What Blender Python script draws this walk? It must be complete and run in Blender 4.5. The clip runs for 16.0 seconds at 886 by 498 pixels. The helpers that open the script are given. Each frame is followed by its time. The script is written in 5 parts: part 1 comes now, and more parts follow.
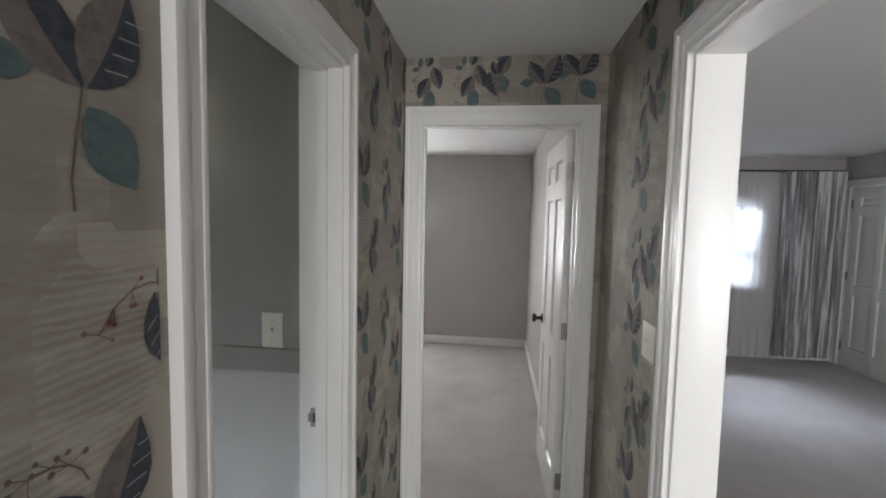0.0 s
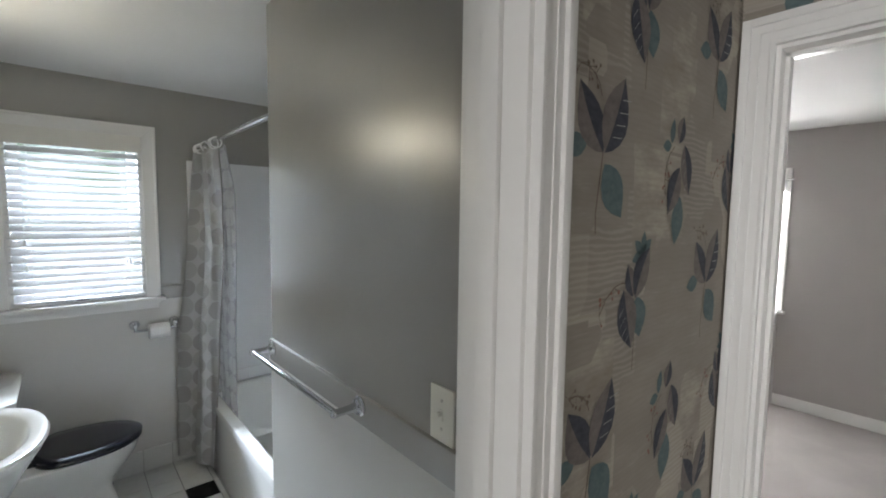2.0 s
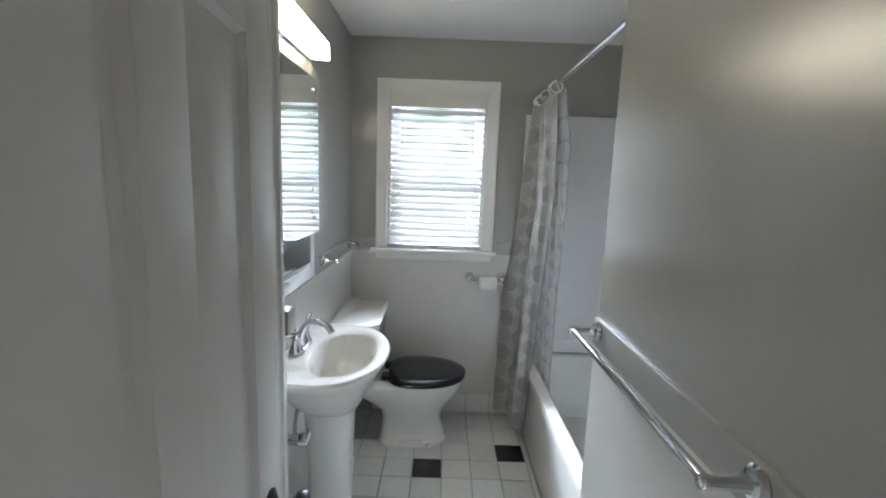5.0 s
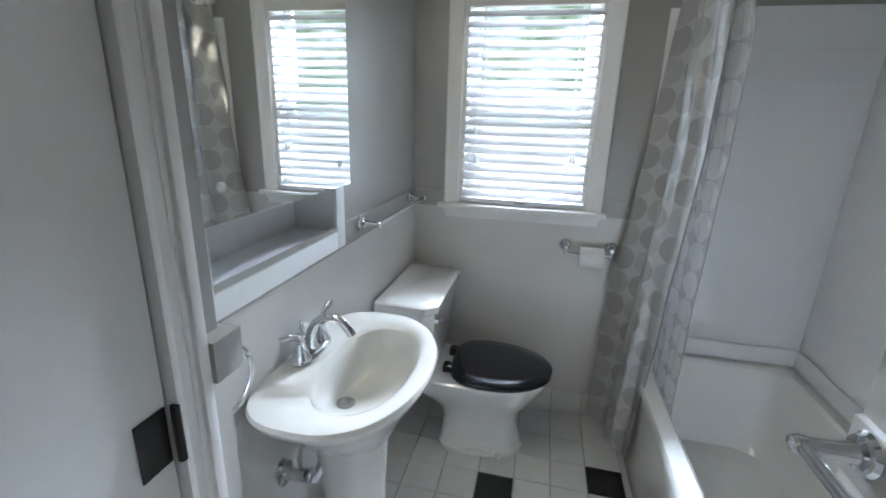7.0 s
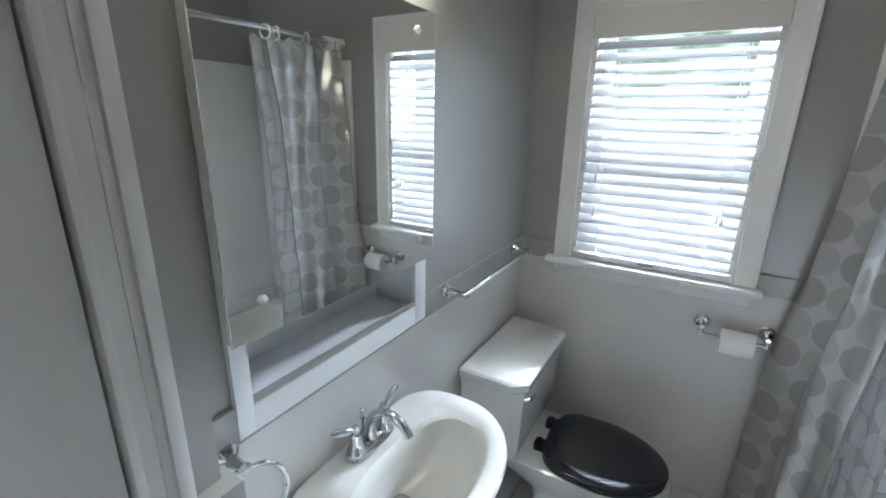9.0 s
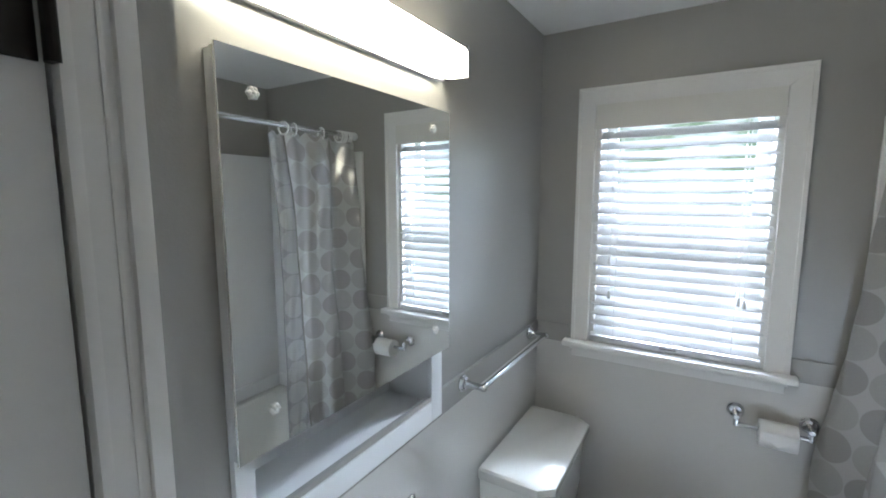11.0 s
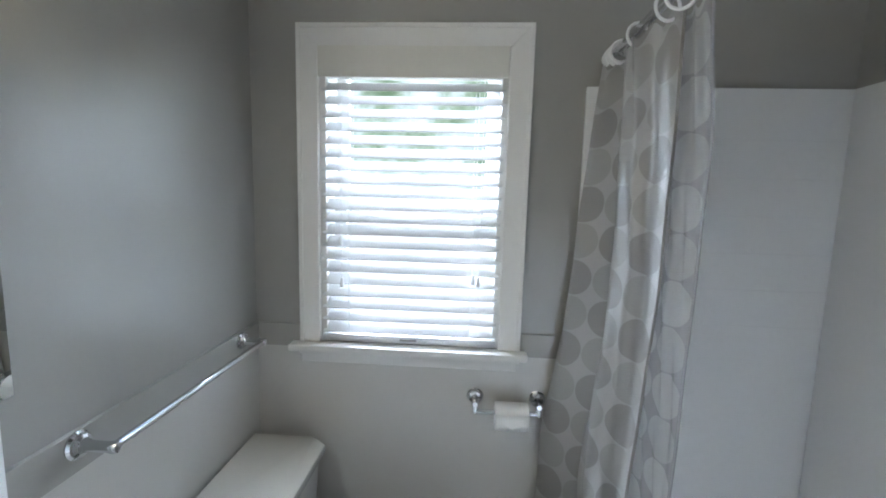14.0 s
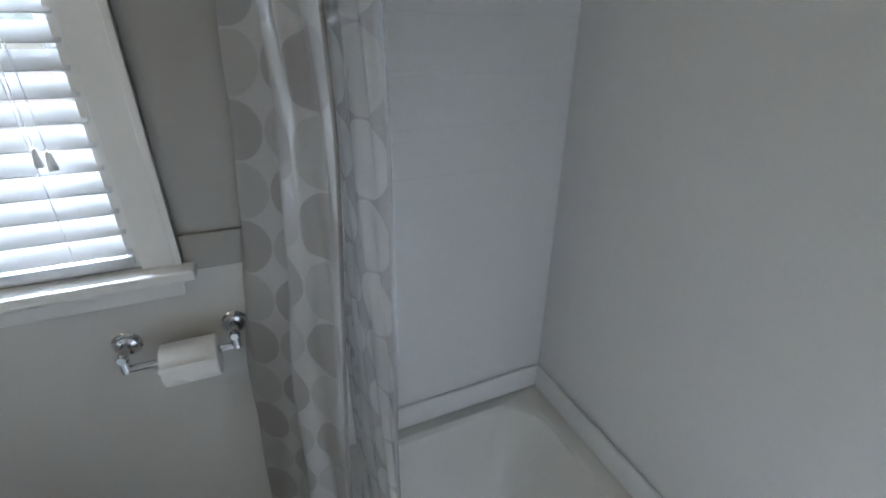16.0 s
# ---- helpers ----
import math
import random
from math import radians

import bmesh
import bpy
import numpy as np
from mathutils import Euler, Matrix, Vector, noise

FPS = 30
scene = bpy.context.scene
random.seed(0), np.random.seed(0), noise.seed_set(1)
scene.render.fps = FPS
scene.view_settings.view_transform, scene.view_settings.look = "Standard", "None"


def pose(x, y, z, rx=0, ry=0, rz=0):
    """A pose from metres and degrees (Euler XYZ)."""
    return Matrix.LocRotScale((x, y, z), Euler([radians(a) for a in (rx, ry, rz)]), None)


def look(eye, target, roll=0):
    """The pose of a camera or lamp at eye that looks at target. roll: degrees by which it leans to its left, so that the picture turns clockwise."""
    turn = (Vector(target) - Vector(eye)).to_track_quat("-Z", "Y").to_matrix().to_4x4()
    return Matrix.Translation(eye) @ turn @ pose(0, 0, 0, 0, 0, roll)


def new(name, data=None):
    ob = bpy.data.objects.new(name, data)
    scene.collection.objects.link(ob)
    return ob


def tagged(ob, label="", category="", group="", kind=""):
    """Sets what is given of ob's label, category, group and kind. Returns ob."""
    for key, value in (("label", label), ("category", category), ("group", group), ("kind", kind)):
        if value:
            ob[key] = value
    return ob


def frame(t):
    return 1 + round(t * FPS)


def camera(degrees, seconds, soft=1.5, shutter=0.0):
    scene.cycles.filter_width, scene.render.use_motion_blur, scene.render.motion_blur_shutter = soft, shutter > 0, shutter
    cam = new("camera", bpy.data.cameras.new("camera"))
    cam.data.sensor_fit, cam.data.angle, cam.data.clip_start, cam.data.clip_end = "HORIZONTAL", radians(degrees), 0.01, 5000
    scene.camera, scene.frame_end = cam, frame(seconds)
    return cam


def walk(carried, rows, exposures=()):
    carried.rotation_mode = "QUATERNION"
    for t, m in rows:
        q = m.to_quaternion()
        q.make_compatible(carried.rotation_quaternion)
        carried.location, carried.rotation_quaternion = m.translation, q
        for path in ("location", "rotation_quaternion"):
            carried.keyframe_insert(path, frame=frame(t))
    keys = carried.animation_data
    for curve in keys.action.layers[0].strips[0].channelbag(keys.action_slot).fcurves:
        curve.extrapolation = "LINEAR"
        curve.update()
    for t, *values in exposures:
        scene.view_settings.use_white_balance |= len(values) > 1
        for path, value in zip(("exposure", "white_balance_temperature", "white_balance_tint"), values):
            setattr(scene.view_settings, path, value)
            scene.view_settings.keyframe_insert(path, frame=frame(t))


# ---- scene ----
cam = camera(90.7, 16.0, soft=1.9)
PATH = [
    (0, (0.167, 0.004, 1.603), (-0.07, 1.984, 1.456), 1.2),
    (0.5, (0.185, 0.27, 1.624), (-0.35, 2.191, 1.462), 1.1),
    (1, (0.153, 0.494, 1.622), (-0.7, 2.296, 1.459), 0.9),
    (1.5, (0.102, 0.666, 1.626), (-1.057, 2.287, 1.46), 0.8),
    (2, (0.097, 0.78, 1.631), (-1.407, 2.089, 1.469), 0.8),
    (2.5, (0.157, 0.865, 1.613), (-1.598, 1.814, 1.465), 1.1),
    (3, (0.219, 0.891, 1.599), (-1.677, 1.512, 1.456), 1.1),
    (3.5, (0.195, 0.88, 1.588), (-1.769, 1.234, 1.447), 1.2),
    (4, (0.043, 0.88, 1.561), (-1.943, 1.074, 1.421), 1.3),
    (6.5, (-0.837, 0.954, 1.489), (-2.739, 0.683, 0.932), 1.9),
    (7, (-0.976, 0.947, 1.486), (-2.849, 0.534, 0.92), 1.8),
    (7.5, (-1.096, 0.953, 1.517), (-2.902, 0.324, 0.932), 1.6),
    (8, (-1.194, 0.953, 1.56), (-2.913, 0.127, 0.96), 1.5),
    (8.5, (-1.226, 0.969, 1.617), (-2.893, 0.039, 1.019), 1.5),
    (9, (-1.229, 1.004, 1.674), (-2.875, 0.028, 1.092), 1.1),
    (9.5, (-1.228, 1.011, 1.69), (-2.899, 0.001, 1.254), 0.7),
    (12, (-1.292, 0.931, 1.71), (-3.033, -0.04, 1.549), 0.9),
    (12.5, (-1.374, 0.946, 1.705), (-3.228, 0.211, 1.548), 1.1),
    (13, (-1.448, 0.973, 1.681), (-3.378, 0.476, 1.516), 1.2),
    (13.5, (-1.531, 1.003, 1.658), (-3.498, 0.679, 1.488), 1.4),
    (14, (-1.666, 1.054, 1.61), (-3.646, 0.923, 1.355), 1.5),
    (14.5, (-1.874, 1.194, 1.632), (-3.806, 1.171, 1.114), 1.1),
    (15, (-1.944, 1.251, 1.59), (-3.824, 1.471, 0.944), 1.6),
    (15.5, (-2.038, 1.343, 1.573), (-3.818, 1.776, 0.77), 0.4),
    (16, (-2.128, 1.396, 1.512), (-3.784, 2.113, 0.649), 0.1),
]
EXPOSURES = [(0, 1.63, 6350, 10), (1.2, 1.60, 6400, 10), (2.5, 1.94, 6450, 10), (4.0, 2.00, 6500, 10), (6.5, 1.94, 6200, 10), (8.0, 1.94, 6150, 10), (13, 2.02, 6150, 10), (15, 1.96, 6250, 10), (16, 1.72, 6200, 10)]
walk(cam, [(t, look(eye, target, roll)) for t, eye, target, roll in PATH], EXPOSURES)

# ---------- world, light ----------
world = bpy.data.worlds.new("world")
scene.world = world
world.use_nodes = True
wnt = world.node_tree
wbg = wnt.nodes["Background"]
sky = wnt.nodes.new("ShaderNodeTexSky")
sky.sky_type = "NISHITA"
sky.sun_disc = False
sky.sun_elevation, sky.sun_rotation = radians(64), radians(114)
wnt.links.new(sky.outputs[0], wbg.inputs[0])
wbg.inputs[1].default_value = 0.12
sun = new("sun", bpy.data.lights.new("sun", "SUN"))
sun.data.energy, sun.data.angle, sun.data.color = 2.5, radians(0.5), (1, 0.95, 0.87)
sun.matrix_world = look((0, 0, 20), (-9, 4, 0))


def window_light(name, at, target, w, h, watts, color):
    """Added area lamp that stands in for the sky outside."""
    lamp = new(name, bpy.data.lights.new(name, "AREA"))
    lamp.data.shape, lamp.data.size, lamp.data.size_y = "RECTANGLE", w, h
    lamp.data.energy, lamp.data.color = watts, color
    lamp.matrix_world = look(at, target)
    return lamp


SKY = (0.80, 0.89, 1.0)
DAY = (1.0, 0.985, 0.98)
# unseen lamp added high outside, aimed down between the blind slats
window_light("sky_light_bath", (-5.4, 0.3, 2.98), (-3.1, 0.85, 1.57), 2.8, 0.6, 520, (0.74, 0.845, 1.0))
window_light("window_light_bedroom", (-1.25, 5.62, 1.45), (-1.2, 3, -0.4), 0.9, 1.15, 35, DAY)
# unseen lamp added above the living room window in place of its sky
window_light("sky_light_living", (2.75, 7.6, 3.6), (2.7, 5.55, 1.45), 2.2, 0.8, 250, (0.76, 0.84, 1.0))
# two fill lamps added in the unseen openings of the south wall
window_light("added_fill_living", (2.4, -1.62, 1.5), (2.2, 2, 1.3), 1.6, 1.2, 24, DAY)
window_light("added_fill_hall", (0.19, -1.62, 1.5), (0.19, 2, 1.4), 0.7, 1.2, 8, DAY)

# ---------- materials ----------
def mat_base(name):
    m = bpy.data.materials.new(name)
    m.use_nodes = True
    nt = m.node_tree
    return m, nt, nt.nodes["Principled BSDF"]


def coords(nt, scale=(1, 1, 1)):
    tc = nt.nodes.new("ShaderNodeTexCoord")
    mp = nt.nodes.new("ShaderNodeMapping")
    mp.inputs["Scale"].default_value = scale
    nt.links.new(tc.outputs["Object"], mp.inputs["Vector"])
    return mp.outputs["Vector"]


def noise_tex(nt, vec, scale, detail=4, rough=0.55):
    n = nt.nodes.new("ShaderNodeTexNoise")
    n.inputs["Scale"].default_value, n.inputs["Detail"].default_value = scale, detail
    n.inputs["Roughness"].default_value = rough
    nt.links.new(vec, n.inputs["Vector"])
    return n.outputs["Fac"]


def ramp(nt, fac, stops):
    r = nt.nodes.new("ShaderNodeValToRGB")
    els = r.color_ramp.elements
    while len(els) < len(stops):
        els.new(0.5)
    for e, (p, c) in zip(els, stops):
        e.position, e.color = p, (*c, 1)
    nt.links.new(fac, r.inputs["Fac"])
    return r.outputs["Color"]


def mixc(nt, fac, a, b, mode="MIX"):
    n = nt.nodes.new("ShaderNodeMix")
    n.data_type, n.blend_type = "RGBA", mode
    for sock, val in ((n.inputs[0], fac), (n.inputs[6], a), (n.inputs[7], b)):
        if isinstance(val, (int, float)):
            sock.default_value = val
        elif isinstance(val, tuple):
            sock.default_value = (*val, 1)
        else:
            nt.links.new(val, sock)
    return n.outputs[2]


def bumped(nt, bsdf, height, strength, dist):
    b = nt.nodes.new("ShaderNodeBump")
    b.inputs["Strength"].default_value, b.inputs["Distance"].default_value = strength, dist
    nt.links.new(height, b.inputs["Height"])
    nt.links.new(b.outputs["Normal"], bsdf.inputs["Normal"])


def plain(name, color, rough=0.5, metal=0.0, vary=0.06, grain=60.0, bump=0.0, coat=0.0, big=1.3):
    """Paint, enamel, metal: two scales of slight variation in tone and gloss."""
    m, nt, b = mat_base(name)
    v = coords(nt)
    lo = tuple(c * (1 - vary) for c in color)
    hi = tuple(min(1, c * (1 + vary)) for c in color)
    col = ramp(nt, noise_tex(nt, v, big, 5), [(0.3, lo), (0.7, hi)])
    fine = noise_tex(nt, v, grain, 3)
    col = mixc(nt, 0.25, col, ramp(nt, fine, [(0.3, lo), (0.7, hi)]))
    nt.links.new(col, b.inputs["Base Color"])
    r = nt.nodes.new("ShaderNodeMapRange")
    r.inputs["To Min"].default_value, r.inputs["To Max"].default_value = max(0.0, rough * 0.85), min(1.0, rough * 1.15)
    nt.links.new(noise_tex(nt, v, 4, 4), r.inputs["Value"])
    nt.links.new(r.outputs["Result"], b.inputs["Roughness"])
    b.inputs["Metallic"].default_value = metal
    b.inputs["Coat Weight"].default_value = coat
    b.inputs["Coat Roughness"].default_value = 0.08
    if bump:
        bumped(nt, b, fine, bump, 0.002)
    return m


def wall_paint(name, color, rough):
    """Rolled wall paint with an orange-peel nap and soft unevenness."""
    m, nt, b = mat_base(name)
    v = coords(nt)
    c2 = tuple(c * 0.93 for c in color)
    nt.links.new(ramp(nt, noise_tex(nt, v, 1.1, 5), [(0.35, c2), (0.65, color)]), b.inputs["Base Color"])
    b.inputs["Roughness"].default_value = rough
    b.inputs["Specular IOR Level"].default_value = 1.0 if rough < 0.4 else 0.5
    if rough < 0.4:
        b.inputs["Coat Weight"].default_value, b.inputs["Coat Roughness"].default_value, b.inputs["Coat IOR"].default_value = 0.55, 0.30, 1.65
    nap = noise_tex(nt, v, 320, 2)
    wavy = noise_tex(nt, coords(nt, (1, 1, 0.35)), 7, 3)
    h = nt.nodes.new("ShaderNodeMath")
    h.operation = "MULTIPLY_ADD"
    nt.links.new(wavy, h.inputs[0])
    h.inputs[1].default_value = 1.6
    nt.links.new(nap, h.inputs[2])
    bumped(nt, b, h.outputs[0], 0.25, 0.0010)
    return m


M = {}
M["wall_dark"] = wall_paint("satin_grey_paint", (0.325, 0.317, 0.295), 0.27)
M["wall_light"] = wall_paint("light_grey_paint", (0.53, 0.515, 0.485), 0.30)
M["wall_bed"] = wall_paint("taupe_wall_paint", (0.43, 0.41, 0.395), 0.6)
M["ceiling"] = plain("ceiling_white", (0.74, 0.74, 0.73), 0.9, grain=140, bump=0.25, vary=0.03)
M["trim"] = plain("white_trim_enamel", (0.77, 0.76, 0.735), 0.3, vary=0.035, bump=0.03)
M["door_white"] = plain("white_door_enamel", (0.70, 0.69, 0.665), 0.36, vary=0.04, bump=0.04)
M["closet_white"] = plain("eggshell_door_paint", (0.72, 0.715, 0.70), 0.42, vary=0.04)
M["porcelain"] = plain("white_porcelain", (0.71, 0.705, 0.67), 0.07, vary=0.015, coat=0.5)
M["acrylic"] = plain("white_acrylic", (0.76, 0.765, 0.765), 0.22, vary=0.03)
M["chrome"] = plain("chrome", (0.60, 0.61, 0.63), 0.05, metal=1.0, vary=0.03)
M["steel_rod"] = plain("brushed_steel", (0.72, 0.72, 0.74), 0.2, metal=1.0, vary=0.05)
M["bronze"] = plain("dark_bronze", (0.028, 0.026, 0.026), 0.35, metal=0.6, vary=0.25)
M["black_seat"] = plain("black_lacquer", (0.006, 0.008, 0.017), 0.16, vary=0.1, coat=0.2)
M["cabinet"] = plain("white_cabinet_laminate", (0.72, 0.73, 0.73), 0.42, vary=0.02)
M["plastic_ivory"] = plain("ivory_plastic", (0.76, 0.75, 0.67), 0.3, vary=0.02)
M["plastic_white"] = plain("white_plastic", (0.80, 0.80, 0.79), 0.35, vary=0.02)
M["screw"] = plain("painted_screw", (0.55, 0.54, 0.48), 0.4, vary=0.1)
M["paper"] = plain("tissue_paper", (0.86, 0.86, 0.85), 0.95, vary=0.02, grain=220, bump=0.3)
M["tile_white"] = plain("white_floor_tile", (0.66, 0.66, 0.63), 0.24, vary=0.06, grain=35, big=6, bump=0.05)
M["tile_black"] = plain("black_floor_tile", (0.012, 0.012, 0.014), 0.22, vary=0.3)
M["grout"] = plain("grey_grout", (0.33, 0.325, 0.31), 0.9, vary=0.2)
M["baseboard"] = plain("white_baseboard", (0.74, 0.74, 0.72), 0.4, vary=0.03)
M["latch_steel"] = plain("tarnished_steel", (0.34, 0.33, 0.29), 0.38, metal=1.0, vary=0.2)
M["slat"] = None

# tile: every piece has its own tone
for key in ("tile_white",):
    nt = M[key].node_tree
    b = nt.nodes["Principled BSDF"]
    src = b.inputs["Base Color"].links[0].from_socket
    info = nt.nodes.new("ShaderNodeObjectInfo")
    tone = ramp(nt, info.outputs["Random"], [(0, (0.90, 0.90, 0.90)), (1, (1, 1, 1))])
    nt.links.new(mixc(nt, 1.0, src, tone, "MULTIPLY"), b.inputs["Base Color"])

# blind slats: white vinyl that lets some daylight through
m, nt, b = mat_base("translucent_slat")
v = coords(nt)
nt.links.new(ramp(nt, noise_tex(nt, v, 9, 3), [(0.3, (0.60, 0.60, 0.595)), (0.7, (0.66, 0.66, 0.655))]), b.inputs["Base Color"])
b.inputs["Roughness"].default_value = 0.38
tr = nt.nodes.new("ShaderNodeBsdfTranslucent")
tr.inputs[0].default_value = (0.90, 0.90, 0.92, 1)
mx = nt.nodes.new("ShaderNodeMixShader")
mx.inputs[0].default_value = 0.12
nt.links.new(b.outputs[0], mx.inputs[1])
nt.links.new(tr.outputs[0], mx.inputs[2])
nt.links.new(mx.outputs[0], nt.nodes["Material Output"].inputs["Surface"])
M["slat"] = m

# sheer cloth
def sheer(name, color, clear, transl):
    m, nt, b = mat_base(name)
    v = coords(nt, (1, 1, 0.2))
    nt.links.new(ramp(nt, noise_tex(nt, v, 40, 3), [(0.3, tuple(c * 0.93 for c in color)), (0.7, color)]), b.inputs["Base Color"])
    b.inputs["Roughness"].default_value = 0.8
    tr = nt.nodes.new("ShaderNodeBsdfTranslucent")
    tr.inputs[0].default_value = (*color, 1)
    tp = nt.nodes.new("ShaderNodeBsdfTransparent")
    m1, m2 = nt.nodes.new("ShaderNodeMixShader"), nt.nodes.new("ShaderNodeMixShader")
    m1.inputs[0].default_value, m2.inputs[0].default_value = transl, clear
    nt.links.new(b.outputs[0], m1.inputs[1])
    nt.links.new(tr.outputs[0], m1.inputs[2])
    nt.links.new(m1.outputs[0], m2.inputs[1])
    nt.links.new(tp.outputs[0], m2.inputs[2])
    nt.links.new(m2.outputs[0], nt.nodes["Material Output"].inputs["Surface"])
    return m


M["sheer"] = sheer("white_sheer", (0.86, 0.86, 0.86), 0.30, 0.5)

# shower curtain: rows of big dots, every second dot paler, on a glossy film
def dotted_film(name, dark, pale, ground, glow, clear):
    m, nt, b = mat_base(name)

    def vec(op, src, val=None):
        n = nt.nodes.new("ShaderNodeVectorMath")
        n.operation = op
        nt.links.new(src, n.inputs[0])
        if op == "SCALE":
            n.inputs["Scale"].default_value = val
        elif val:
            n.inputs[1].default_value = val
        return n
    uv = nt.nodes.new("ShaderNodeUVMap")
    sc = vec("SCALE", uv.outputs[0], 1 / 0.112)
    cell = vec("ADD", vec("FLOOR", sc.outputs[0]).outputs[0], (0.5, 0.5, 0.5))
    ds = vec("DISTANCE", vec("FRACTION", sc.outputs[0]).outputs[0], (0.5, 0.5, 0))
    dot = ramp(nt, ds.outputs["Value"], [(0.478, (1, 1, 1)), (0.494, (0, 0, 0))])
    check = nt.nodes.new("ShaderNodeTexChecker")
    check.inputs["Scale"].default_value = 1.0
    nt.links.new(cell.outputs[0], check.inputs["Vector"])
    weave = noise_tex(nt, uv.outputs[0], 240, 2)
    col = mixc(nt, dot, ground, mixc(nt, check.outputs["Fac"], dark, pale))
    col = mixc(nt, 0.35, col, mixc(nt, 1.0, col, ramp(nt, weave, [(0.3, (0.82, 0.82, 0.82)), (0.7, (1, 1, 1))]), "MULTIPLY"))
    nt.links.new(col, b.inputs["Base Color"])
    gloss = nt.nodes.new("ShaderNodeMapRange")
    gloss.inputs["To Min"].default_value, gloss.inputs["To Max"].default_value = 0.20, 0.36
    nt.links.new(dot, gloss.inputs["Value"])
    nt.links.new(gloss.outputs["Result"], b.inputs["Roughness"])
    b.inputs["Specular IOR Level"].default_value = 1.0
    b.inputs["Coat Weight"].default_value, b.inputs["Coat Roughness"].default_value, b.inputs["Coat IOR"].default_value = 1.0, 0.18, 2.2
    tr = nt.nodes.new("ShaderNodeBsdfTranslucent")
    nt.links.new(col, tr.inputs[0])
    tp = nt.nodes.new("ShaderNodeBsdfTransparent")
    m1, m2 = nt.nodes.new("ShaderNodeMixShader"), nt.nodes.new("ShaderNodeMixShader")
    m1.inputs[0].default_value, m2.inputs[0].default_value = glow, clear
    nt.links.new(b.outputs[0], m1.inputs[1])
    nt.links.new(tr.outputs[0], m1.inputs[2])
    nt.links.new(m1.outputs[0], m2.inputs[1])
    nt.links.new(tp.outputs[0], m2.inputs[2])
    nt.links.new(m2.outputs[0], nt.nodes["Material Output"].inputs["Surface"])
    return m


M["curtain"] = dotted_film("dotted_shower_curtain", (0.36, 0.35, 0.335), (0.43, 0.425, 0.41), (0.58, 0.58, 0.575), 0.30, 0.0)
M["liner"] = dotted_film("pale_dotted_liner", (0.74, 0.75, 0.77), (0.79, 0.80, 0.82), (0.64, 0.65, 0.67), 0.40, 0.42)
M["hem"] = plain("grey_hem_thread", (0.22, 0.21, 0.20), 0.7, vary=0.1)
M["valance"] = plain("cream_blind_valance", (0.73, 0.715, 0.66), 0.4, vary=0.03)

# carpet
m, nt, b = mat_base("grey_carpet")
v = coords(nt)
patch = noise_tex(nt, v, 2.2, 5, 0.6)
pile = noise_tex(nt, v, 260, 3)
col = ramp(nt, patch, [(0.35, (0.30, 0.275, 0.26)), (0.62, (0.40, 0.375, 0.36))])
nt.links.new(mixc(nt, 0.35, col, ramp(nt, pile, [(0.3, (0.22, 0.20, 0.19)), (0.7, (0.48, 0.45, 0.44))])), b.inputs["Base Color"])
b.inputs["Roughness"].default_value = 1.0
b.inputs["Sheen Weight"].default_value = 0.25
bumped(nt, b, pile, 0.8, 0.006)
M["carpet"] = m

# mirror, glass, lamp
m, nt, b = mat_base("mirror_silver")
b.inputs["Base Color"].default_value = (0.86, 0.88, 0.87, 1)
b.inputs["Metallic"].default_value, b.inputs["Roughness"].default_value = 1.0, 0.012
M["mirror"] = m
m, nt, b = mat_base("window_glass")
b.inputs["Base Color"].default_value = (0.95, 0.97, 0.97, 1)
b.inputs["Transmission Weight"].default_value, b.inputs["Roughness"].default_value, b.inputs["IOR"].default_value = 1.0, 0.0, 1.02
M["glass"] = m
m, nt, b = mat_base("clear_crystal")
b.inputs["Base Color"].default_value = (0.93, 0.95, 0.93, 1)
b.inputs["Transmission Weight"].default_value, b.inputs["Roughness"].default_value, b.inputs["IOR"].default_value = 0.3, 0.12, 1.5
M["crystal"] = m
m, nt, b = mat_base("lit_acrylic_diffuser")
b.inputs["Base Color"].default_value = (0.9, 0.9, 0.86, 1)
b.inputs["Emission Color"].default_value = (1.0, 0.91, 0.71, 1)
b.inputs["Emission Strength"].default_value = 5.2
M["lamp"] = m

# outdoor distance: pale sky over blurred garden, its daylight put in as emission
m, nt, b = mat_base("glowing_garden_backdrop")
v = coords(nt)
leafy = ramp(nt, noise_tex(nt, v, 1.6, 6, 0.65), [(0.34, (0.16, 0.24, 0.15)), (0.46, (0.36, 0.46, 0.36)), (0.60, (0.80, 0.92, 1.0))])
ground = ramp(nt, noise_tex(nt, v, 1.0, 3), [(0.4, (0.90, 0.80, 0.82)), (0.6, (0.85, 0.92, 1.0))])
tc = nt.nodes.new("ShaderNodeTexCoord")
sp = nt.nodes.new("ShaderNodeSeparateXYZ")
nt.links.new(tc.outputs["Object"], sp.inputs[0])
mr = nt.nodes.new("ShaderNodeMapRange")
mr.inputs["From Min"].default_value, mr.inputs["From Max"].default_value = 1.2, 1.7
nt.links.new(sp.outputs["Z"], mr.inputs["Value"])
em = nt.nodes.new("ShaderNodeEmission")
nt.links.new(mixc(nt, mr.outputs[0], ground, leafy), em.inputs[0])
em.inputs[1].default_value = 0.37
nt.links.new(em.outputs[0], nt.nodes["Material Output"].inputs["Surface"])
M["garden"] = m

